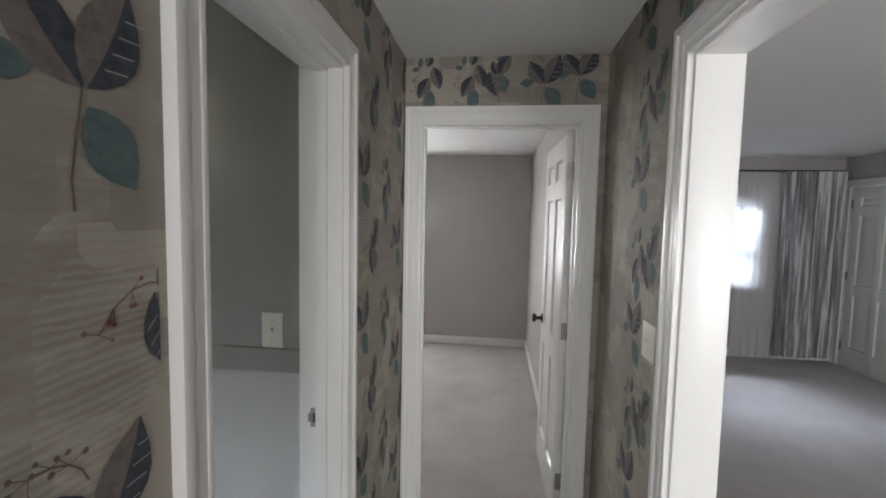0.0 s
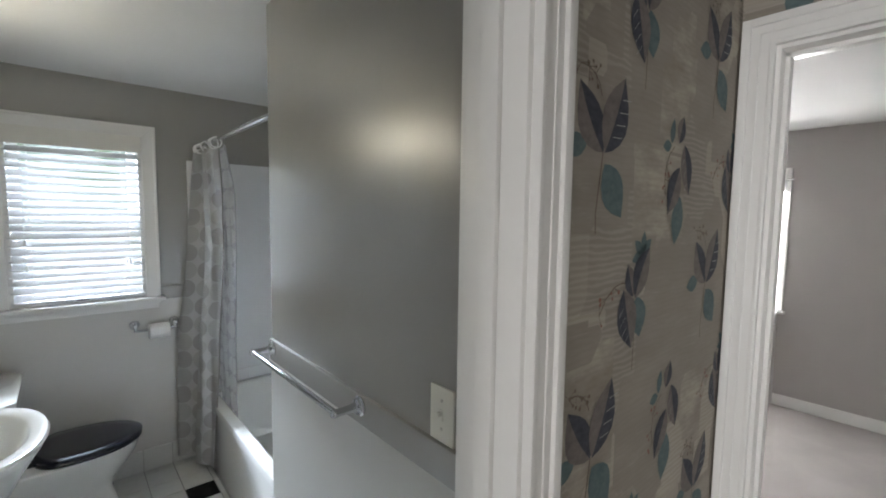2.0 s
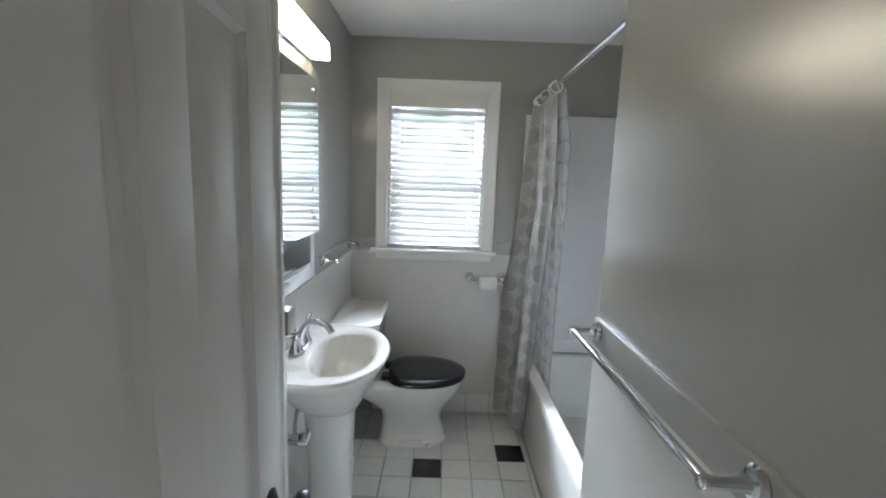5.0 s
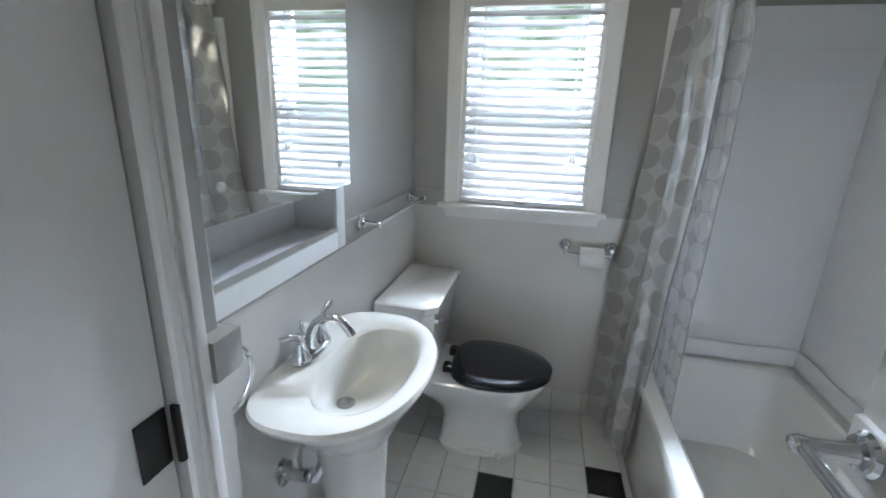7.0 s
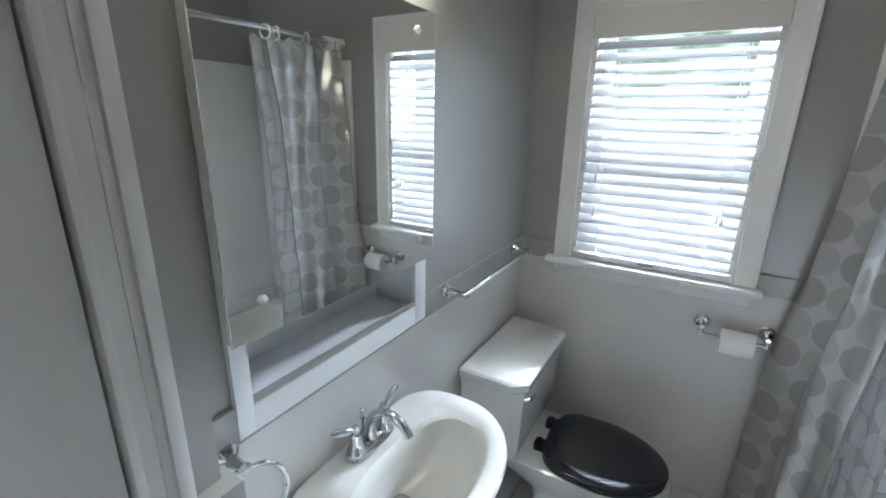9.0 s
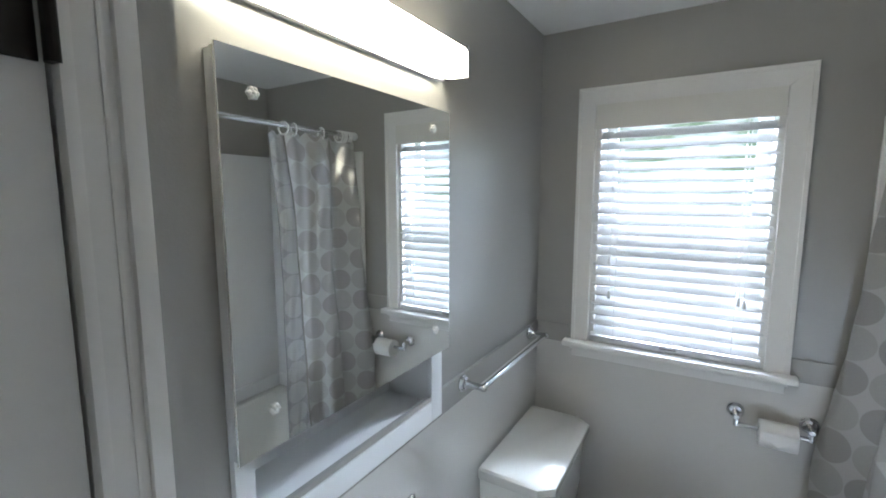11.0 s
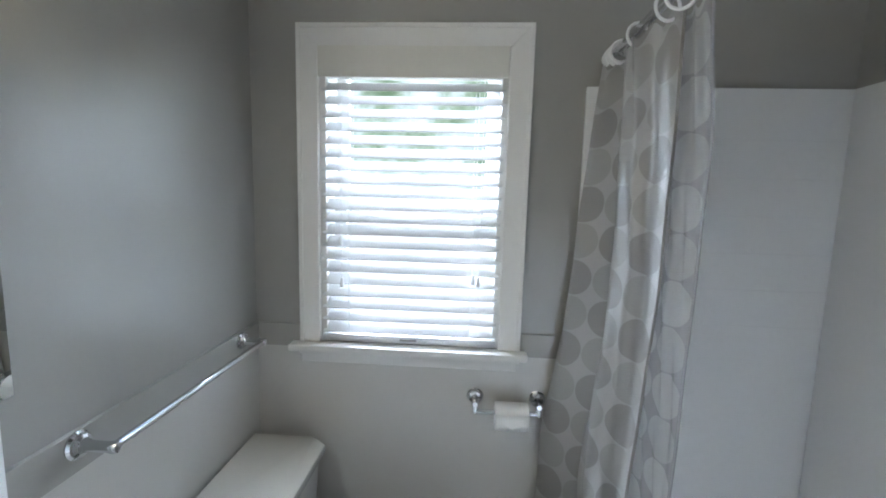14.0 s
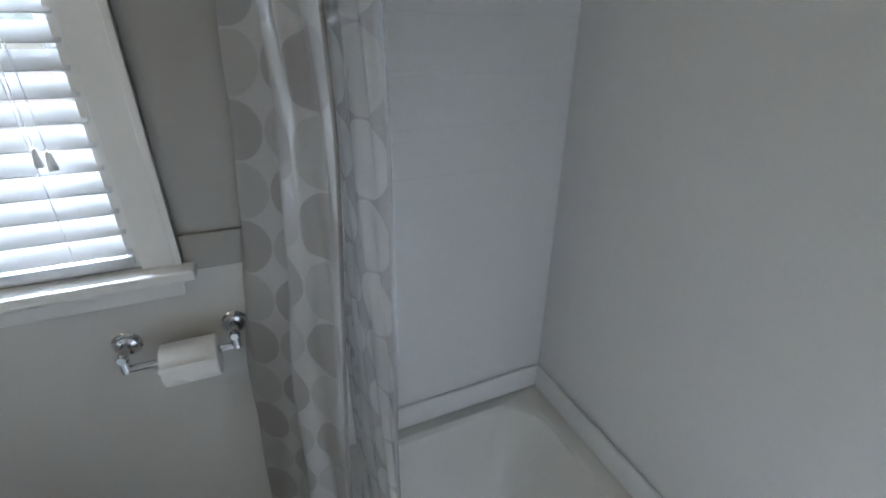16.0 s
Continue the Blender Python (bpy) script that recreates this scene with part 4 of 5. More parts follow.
TKX0, TKX1, TKY0 = -3.026, -2.488, SY + 0.014
part("tank", tank_block([(TKX0 + 0.055, TKX1 - 0.055, TKY0 + 0.005, 0.545, 0.036, 0.399), (TKX0 + 0.03, TKX1 - 0.03, TKY0 + 0.003, 0.563, 0.038, 0.47), (TKX0 + 0.012, TKX1 - 0.012, TKY0, 0.577, 0.042, 0.742)], 0.012), M["porcelain"], toi)
part("tank_lid", tank_block([(TKX0 + 0.004, TKX1 - 0.004, TKY0, 0.589, 0.046, 0.7425), (TKX0, TKX1, TKY0, 0.594, 0.046, 0.750), (TKX0, TKX1, TKY0, 0.594, 0.046, 0.776), (TKX0 + 0.008, TKX1 - 0.008, TKY0, 0.587, 0.045, 0.782)], 0.005), M["porcelain"], toi)
bm = lathe(B(), (-2.556, 0.556, 0.700), (0.7, 0.7, 0), [(0, 0.013), (0.014, 0.013), (0.018, 0.009), (0.022, 0.003)], 16)
tube(bm, [(-2.548, 0.572, 0.700), (-2.556, 0.585, 0.699), (-2.585, 0.590, 0.690), (-2.618, 0.588, 0.684)], [0.008, 0.0075, 0.0075, 0.0085], 10)
part("flush_lever", bm, M["chrome"], toi, "chrome flush lever")
bm = ring_loft(B(), [egg(TX, 0.625, 1.062, 0.186, 0.400, back=3.2), egg(TX, 0.620, 1.067, 0.190, 0.406, back=3.2), egg(TX, 0.620, 1.067, 0.190, 0.414, back=3.2), egg(TX, 0.625, 1.062, 0.186, 0.418, back=3.2)])
part("seat", bm, M["black_seat"], toi, "black toilet seat")
bm = ring_loft(B(), [egg(TX, 0.628, 1.064, 0.187, 0.4195, back=3.2), egg(TX, 0.622, 1.069, 0.191, 0.4245, back=3.2), egg(TX, 0.622, 1.069, 0.191, 0.434, back=3.2),
                     egg(TX, 0.632, 1.058, 0.181, 0.4405, back=3.2), egg(TX, 0.68, 1.01, 0.13, 0.4435, back=3.0)])
part("seat_lid", bm, M["black_seat"], toi, "black closed lid")
for sx in (-1, 1):
    bm = box(B(), TX + sx * 0.075 - 0.022, 0.588, 0.400, TX + sx * 0.075 + 0.022, 0.640, 0.437, 0.007, seg=3)
    tube(bm, [(TX + sx * 0.075 - 0.03, 0.603, 0.423), (TX + sx * 0.075 + 0.03, 0.603, 0.423)], 0.010, 12)
    part("seat_hinge", bm, M["black_seat"], toi)
bm = tube(B(), [(-2.60, SY + 0.006, 0.17), (-2.60, SY + 0.05, 0.17), (-2.60, SY + 0.06, 0.20), (-2.60, SY + 0.07, 0.40)], 0.006, 8)
lathe(bm, (-2.60, SY + 0.006, 0.17), (0, 1, 0), [(0, 0.028), (0.005, 0.026), (0.010, 0.010)], 18)
part("supply_pipe", bm, M["chrome"], toi)

# ---------- pedestal basin ----------
SX = -1.943
RIM = 0.862
sink = thing("pedestal_sink", (SX, 0.5, 0), "white pedestal washbasin with chrome tap", "sink")


def dish(cx, cy, a, bf, bb, z, n=56, ef=2.15, eb=2.9):
    pts = []
    for k in range(n):
        t = 2 * math.pi * k / n
        c, s = math.cos(t), math.sin(t)
        e = ef if s > 0 else eb
        pts.append((cx + math.copysign(abs(c) ** (2 / e), c) * a, cy + math.copysign(abs(s) ** (2 / e), s) * (bf if s > 0 else bb), z))
    return pts


def ySY(ring):
    return [(x, max(y, SY + 0.008), z) for x, y, z in ring]


CY = 0.50
outer = [(0.10, 0.10, 0.09, RIM - 0.22), (0.16, 0.13, 0.13, RIM - 0.17), (0.232, 0.172, 0.165, RIM - 0.09), (0.275, 0.203, 0.18, RIM - 0.042), (0.298, 0.217, 0.184, RIM - 0.018), (0.303, 0.221, 0.186, RIM - 0.006), (0.297, 0.216, 0.184, RIM + 0.003), (0.276, 0.203, 0.18, RIM + 0.005)]
rings = [ySY(dish(SX + 0.005, CY, a, bf * 0.98, bb, z, eb=3.2)) for a, bf, bb, z in outer]
inner = [(0.232, 0.142, 0.105, RIM - 0.001, 0.53), (0.213, 0.132, 0.098, RIM - 0.010, 0.53), (0.195, 0.120, 0.088, RIM - 0.045, 0.525), (0.160, 0.098, 0.074, RIM - 0.095, 0.512), (0.105, 0.066, 0.052, RIM - 0.128, 0.492), (0.05, 0.036, 0.032, RIM - 0.140, 0.476), (0.024, 0.024, 0.024, RIM - 0.142, 0.470)]
rings += [dish(SX, cy, a, bf, bb, z, ef=2.2, eb=2.3) for a, bf, bb, z, cy in inner]
bm = ring_loft(B(), rings, True, True)
part("basin", bm, M["porcelain"], sink)
bm = ring_loft(B(), [dish(SX, 0.49, a, b, b, z, 32, 2.6, 2.6) for a, b, z in ((0.125, 0.115, 0.002), (0.125, 0.115, 0.03), (0.098, 0.09, 0.06), (0.088, 0.082, 0.2), (0.09, 0.084, 0.45), (0.105, 0.095, 0.62), (0.125, 0.11, 0.71))])
part("pedestal", bm, M["porcelain"], sink)
bm = lathe(B(), (SX, 0.470, RIM - 0.1425), (0, 0, 1), [(0, 0.026), (0.003, 0.026), (0.0045, 0.021), (0.0035, 0.0175)], 24)
part("drain_ring", bm, M["latch_steel"], sink)
bm = lathe(B(), (SX, 0.470, RIM - 0.140), (0, 0, 1), [(0, 0.013), (0.006, 0.0145), (0.009, 0.0135), (0.010, 0.002)], 20)
part("drain_plug", bm, M["chrome"], sink)
FZ, FY = RIM + 0.004, 0.376
fau = thing("faucet", (SX, FY, FZ), "chrome two-handle centerset faucet on the basin", "faucet")
bm = ring_loft(B(), [dish(SX, FY, a, b, b, z, 32, 2.8, 2.8) for a, b, z in ((0.082, 0.030, FZ), (0.083, 0.031, FZ + 0.006), (0.078, 0.027, FZ + 0.013), (0.07, 0.022, FZ + 0.016))])
part("base_plate", bm, M["chrome"], fau)
for sx in (-1, 1):
    hx = SX + sx * 0.053
    bm = lathe(B(), (hx, FY, FZ + 0.010), (0, 0, 1), [(0, 0.027), (0.006, 0.026), (0.014, 0.021), (0.032, 0.016), (0.046, 0.014), (0.050, 0.017), (0.055, 0.017), (0.060, 0.011), (0.067, 0.012), (0.072, 0.010), (0.075, 0.002)], 22)
    hd = part("handle_stem", bm, M["chrome"], fau)
    d = Vector((sx * 0.80, -0.28, 0.26)) if sx > 0 else Vector((-0.72, 0.12, 0.58))
    d.normalize()
    p0 = Vector((hx, FY, FZ + 0.073))
    bm = tube(B(), [p0, p0 + d * 0.014, p0 + d * 0.024, p0 + d * 0.045, p0 + d * 0.062, p0 + d * 0.068], [0.007, 0.0065, 0.009, 0.0105, 0.0075, 0.002], 12)
    part("lever", bm, M["chrome"], hd)
sp = [(SX, FY, FZ + 0.012), (SX, FY - 0.002, FZ + 0.035), (SX, FY + 0.002, FZ + 0.062), (SX, FY + 0.016, FZ + 0.090), (SX, FY + 0.042, FZ + 0.108), (SX, FY + 0.072, FZ + 0.110), (SX, FY + 0.098, FZ + 0.097), (SX, FY + 0.114, FZ + 0.079), (SX, FY + 0.119, FZ + 0.068)]
bm = tube(B(), sp, [0.019, 0.016, 0.0135, 0.0125, 0.012, 0.0118, 0.0116, 0.0122, 0.0125], 16)
part("spout", bm, M["chrome"], fau)
bm = lathe(B(), (SX, FY - 0.026, FZ + 0.008), (0, 0, 1), [(0, 0.004), (0.052, 0.004), (0.055, 0.0075), (0.064, 0.008), (0.070, 0.004), (0.072, 0.006), (0.080, 0.0055), (0.083, 0.001)], 14)
part("lift_rod", bm, M["chrome"], fau)
# shut-off valves and hoses under the basin
for x in (-1.825, -2.05):
    vth = thing("shutoff_valve", (x, SY, 0.57), "chrome shut-off valve on the wall under the basin", "valve", "valves under the basin")
    bm = lathe(B(), (x, SY + 0.005, 0.57), (0, 1, 0), [(0, 0.028), (0.004, 0.027), (0.010, 0.010), (0.05, 0.009), (0.052, 0.014), (0.075, 0.014), (0.078, 0.008)], 18)
    part("escutcheon", bm, M["chrome"], vth)
    bm = lathe(B(), (x, SY + 0.083, 0.57), (0, 1, 0), [(0, 0.007), (0.006, 0.019), (0.014, 0.019), (0.018, 0.012)], 14)
    part("handle", bm, M["chrome"], vth)
    bm = tube(B(), [(x, SY + 0.063, 0.58), (x + 0.003, SY + 0.066, 0.62), (x - 0.012, SY + 0.068, 0.67), (x * 0.55 + SX * 0.45, SY + 0.069, 0.75)], 0.0065, 8)
    part("supply_hose", bm, M["latch_steel"], vth)
trap = thing("sink_trap", (SX, 0.45, 0.45), "chrome drain trap under the basin", "drain trap")
bm = tube(B(), [(SX + 0.10, SY + 0.006, 0.54), (SX + 0.10, SY + 0.06, 0.54), (SX + 0.088, SY + 0.09, 0.53), (SX + 0.072, SY + 0.11, 0.58), (SX + 0.06, SY + 0.12, 0.72)], 0.016, 12)
lathe(bm, (SX + 0.10, SY + 0.006, 0.54), (0, 1, 0), [(0, 0.036), (0.005, 0.034), (0.012, 0.017)], 20)
part("trap_pipe", bm, M["chrome"], trap)

# ---------- mirror cabinet and vanity light ----------
CX0, CX1, CZ0, CZ1 = -2.252, -1.622, 1.084, 1.914
cab = thing("mirror_cabinet", ((CX0 + CX1) / 2, SY, CZ0), "white recessed medicine cabinet with mirror and open shelf", "medicine cabinet")
FY1 = SY + 0.014
for nm, a in (("face_frame", (CX0, SY + 0.0005, CZ0, CX0 + 0.052, FY1, CZ1)), ("face_frame", (CX1 - 0.036, SY + 0.0005, CZ0, CX1, FY1, CZ1)), ("face_frame", (CX0 + 0.052, SY + 0.0005, CZ0, CX1 - 0.036, FY1, CZ0 + 0.055)), ("face_frame", (CX0 + 0.052, SY + 0.0005, 1.30, CX1 - 0.036, FY1, 1.34))):
    part(nm, box(B(), *a, 0.0015), M["cabinet"], cab)
nx0, nx1, nz0, nz1, nb = CX0 + 0.020, CX1 - 0.018, CZ0 + 0.020, 1.33, SY - 0.135
part("back_board", box(B(), nx0, nb - 0.012, nz0, nx1, nb, nz1), M["cabinet"], cab)
part("side_board", box(B(), nx0, nb, nz0, nx0 + 0.03, SY, nz1), M["cabinet"], cab)
part("side_board", box(B(), nx1 - 0.016, nb, nz0, nx1, SY, nz1), M["cabinet"], cab)
part("shelf_board", box(B(), nx0 + 0.034, nb, nz0 + 0.037, nx1 - 0.020, FY1 - 0.001, CZ0 + 0.058), M["cabinet"], cab)
part("top_board", box(B(), nx0 + 0.03, nb, 1.305, nx1 - 0.016, SY, nz1), M["cabinet"], cab)
mb = part("mirror_door", box(B(), CX0 + 0.001, FY1 + 0.0005, 1.286, CX1 + 0.001, FY1 + 0.014, CZ1 + 0.002, 0.002), M["cabinet"], cab)
bm = box(B(), CX0 - 0.008, FY1 + 0.0145, 1.283, CX1 + 0.004, FY1 + 0.0195, CZ1 + 0.006, 0.0012, seg=1)
part("mirror_glass", bm, M["mirror"], mb, "frameless mirror glass")
for x, z in ((-1.676, 1.858), (-2.180, 1.868), (-2.188, 1.352), (-1.686, 1.352)):
    bm = B()
    for k in range(6):
        t = k * math.pi / 3
        lathe(bm, (x + 0.0062 * math.cos(t), FY1 + 0.0195, z + 0.0062 * math.sin(t)), (0, 1, 0), [(0, 0.0042), (0.003, 0.0042), (0.005, 0.0024), (0.006, 0.001)], 8)
    lathe(bm, (x, FY1 + 0.0195, z), (0, 1, 0), [(0, 0.005), (0.005, 0.0045), (0.0075, 0.0015)], 10)
    part("mirror_clip", bm, M["crystal"], mb, "clear flower-shaped clip")

LX0, LX1 = -2.278, -1.625
lamp = thing("vanity_light", ((LX0 + LX1) / 2, SY, 2.03), "lit white acrylic vanity light bar above the mirror", "light fixture")
# unseen plate added over the diffuser to hold its light off the ceiling
part("top_plate", box(B(), LX0 + 0.006, SY + 0.0165, 2.0785, LX1 - 0.006, SY + 0.046, 2.082, 0.001), M["chrome"], lamp)
part("back_plate", box(B(), LX0 + 0.02, SY + 0.0005, 1.998, LX1 - 0.02, SY + 0.016, 2.084, 0.002), M["chrome"], lamp)
part("diffuser", box(B(), LX0 + 0.006, SY + 0.0165, 2.008, LX1 - 0.006, SY + 0.078, 2.078, 0.008, seg=3), M["lamp"], lamp, "glowing warm white diffuser")
for a, b in ((LX0, LX0 + 0.0055), (LX1 - 0.0055, LX1)):
    part("end_plate", box(B(), a, SY + 0.0005, 2.005, b, SY + 0.081, 2.082, 0.001), M["chrome"], lamp)

# ---------- rails, holders, switches ----------
def towel_bar(x0, x1, wall, out, z, label):
    th = thing("towel_bar", ((x0 + x1) / 2, wall, z), label, "towel bar", "bathroom towel bars")
    for x in (x0, x1):
        bm = lathe(B(), (x, wall, z), (0, out, 0), [(0, 0.026), (0.004, 0.027), (0.008, 0.022), (0.013, 0.021), (0.016, 0.014), (0.030, 0.0105), (0.062, 0.010), (0.075, 0.012), (0.082, 0.009), (0.084, 0.002)], 24)
        part("post", bm, M["chrome"], th)
    bm = tube(B(), [(x0, wall + out * 0.071, z), (x1, wall + out * 0.071, z)], 0.0085, 16)
    part("bar", bm, M["chrome"], th)


towel_bar(-1.50, -0.876, TY - 0.012, -1, 1.127, "chrome towel bar on the grey wall near the door")
towel_bar(-2.955, -2.375, SY + 0.012, 1, 1.130, "chrome towel bar above the toilet tank")

tp = thing("toilet_paper_holder", (WX, 1.18, 0.93), "chrome toilet paper holder on the wall", "paper holder")
for y in (1.082, 1.289):
    bm = lathe(B(), (WX + 0.005, y, 0.932), (1, 0, 0), [(0, 0.027), (0.004, 0.028), (0.009, 0.022), (0.014, 0.020), (0.017, 0.011), (0.05, 0.010), (0.060, 0.012), (0.066, 0.008)], 24)
    tube(bm, [(WX + 0.055, y, 0.930), (WX + 0.062, y, 0.912), (WX + 0.062, y, 0.900)], 0.0095, 12)
    part("post", bm, M["chrome"], tp)
part("roller", tube(B(), [(WX + 0.062, 1.085, 0.905), (WX + 0.062, 1.286, 0.905)], 0.008, 12), M["chrome"], tp)
roll = thing("toilet_paper_roll", (WX + 0.062, 1.20, 0.895), "white toilet paper roll with folded point", "toilet paper")
bm = B()
prof = [(0.0, 0.019), (0.0, 0.043), (0.002, 0.045), (0.104, 0.045), (0.106, 0.043), (0.106, 0.019)]
lathe(bm, (WX + 0.066, 1.147, 0.896), (0, 1, 0), prof, 32)
part("roll", bm, M["paper"], roll)
bm = B()
fx, zt, zb = WX + 0.1125, 0.921, 0.876
vs = [bm.verts.new(p) for p in ((fx, 1.147, zt), (fx, 1.253, zt), (fx + 0.001, 1.253, 0.912), (fx + 0.001, 1.200, zb), (fx + 0.001, 1.147, 0.912))]
bm.faces.new(vs)
r = bmesh.ops.extrude_face_region(bm, geom=bm.faces[:])
bmesh.ops.translate(bm, verts=[g for g in r["geom"] if isinstance(g, bmesh.types.BMVert)], vec=(0.0012, 0, 0))
part("folded_sheet", bm, M["paper"], roll)

ringth = thing("towel_ring", (-1.535, SY, 1.10), "chrome towel ring beside the basin", "towel ring")
bm = lathe(B(), (-1.592, SY + 0.013, 1.070), (0, 1, 0), [(0, 0.024), (0.004, 0.025), (0.009, 0.019), (0.014, 0.012), (0.045, 0.010), (0.052, 0.012), (0.056, 0.004)], 22)
part("post", bm, M["chrome"], ringth)
bm = tube(B(), arc((-1.592, SY + 0.058, 0.988), (-0.98, 0.2, 0), (0, 0, 1), 0.077, radians(-80), radians(250), 40), 0.0055, 10)
part("hoop", bm, M["chrome"], ringth)


def switch(name, at, n, w, label):
    """Toggle switch plate; n is the outward normal along x or y, w the plate's width."""
    th = thing(name, at, label, "light switch")
    x, y, z = at
    h = 0.118

    def bx(bm, a, b, za, zb, d0, d1, bev):
        if abs(n[0]):
            box(bm, x + n[0] * d0, y + a, z + za, x + n[0] * d1, y + b, z + zb, bev)
        else:
            box(bm, x + a, y + n[1] * d0, z + za, x + b, y + n[1] * d1, z + zb, bev)
    part("plate", (lambda bm: (bx(bm, -w / 2, w / 2, -h / 2, h / 2, 0.0, 0.006, 0.003), bm)[1])(B()), M["plastic_ivory"], th)
    bm = B()
    bx(bm, -0.005, 0.005, -0.012, 0.012, 0.0055, 0.0085, 0.001)
    bx(bm, -0.0035, 0.0035, 0.0, 0.009, 0.008, 0.018, 0.001)
    part("toggle", bm, M["plastic_ivory"], th)
    for dz in (-0.030, 0.030):
        bm = lathe(B(), (x + n[0] * 0.0055, y + n[1] * 0.0055, z + dz), n, [(0, 0.0038), (0.0012, 0.0036), (0.0016, 0.001)], 10)
        part("screw", bm, M["screw"], th)


switch("light_switch", (-0.560, TY, 1.216), (0, -1, 0), 0.074, "ivory toggle switch on the grey bathroom wall")
switch("light_switch", (HR, 1.43, 1.222), (-1, 0, 0), 0.115, "ivory switch plate on the wallpapered hall wall")

# ---------- rooms beyond ----------
def drape(name, x0, x1, y, z0, z1, folds, amp, mat, label, width):
    th = thing(name, ((x0 + x1) / 2, y, z0), label, "curtain")
    bm = B()
    uvl = bm.loops.layers.uv.new("UVMap")
    nu, nv = folds * 10, 12
    g = []
    for j in range(nv + 1):
        row = []
        for i in range(nu + 1):
            s, v = i / nu, j / nv
            ph = 2 * math.pi * folds * (s + 0.012 * math.sin(9 * s + 2 * v))
            a = amp * (0.75 + 0.25 * math.sin(5.1 * s + 1)) * (0.8 + 0.3 * (1 - v))
            row.append(bm.verts.new((x0 + (x1 - x0) * s + 0.006 * math.sin(4 * v + 15 * s), y + a * math.sin(ph), z0 + (z1 - z0) * v + 0.006 * math.sin(11 * s) * (1 - v))))
        g.append(row)
    for j in range(nv):
        for i in range(nu):
            f = bm.faces.new((g[j][i], g[j][i + 1], g[j + 1][i + 1], g[j + 1][i]))
            for lp, (a, b) in zip(f.loops, ((i, j), (i + 1, j), (i + 1, j + 1), (i, j + 1))):
                lp[uvl].uv = (width * a / nu, (z1 - z0) * b / nv)
    part("cloth", bm, M[mat], th)
    return th


drape("sheer_curtain", 2.95, 3.46, 5.475, 0.03, 2.19, 6, 0.018, "sheer", "white sheer curtain over the living room window", 0.9)
drape("striped_curtain", 3.40, 4.04, 5.44, 0.06, 2.20, 9, 0.026, "drape", "grey striped full-length curtain", 1.3)
drape("bedroom_sheer", -1.85, -0.80, 5.36, 0.04, 1.95, 10, 0.016, "sheer", "white sheer curtain over the bedroom window", 1.6)
for nm, x0, x1, y, z, lab in (("curtain_rod", 2.0, 4.06, 5.455, 2.205, "thin dark curtain rod in the living room"), ("curtain_rod", -1.95, -0.76, 5.375, 1.955, "thin white curtain rod in the bedroom")):
    th = thing(nm, ((x0 + x1) / 2, y, z), lab, "curtain rod")
    part("rod", tube(B(), [(x0, y, z), (x1, y, z)], 0.009, 10), M["bronze"] if x0 > 0 else M["plastic_white"], th)
    wy = 5.55 if x0 > 0 else 5.42
    for x in (x0 + 0.05, x1 - 0.05):
        part("bracket", box(B(), x - 0.008, y - 0.012, z - 0.016, x + 0.008, wy, z - 0.008, 0.001), M["plastic_white"], th)

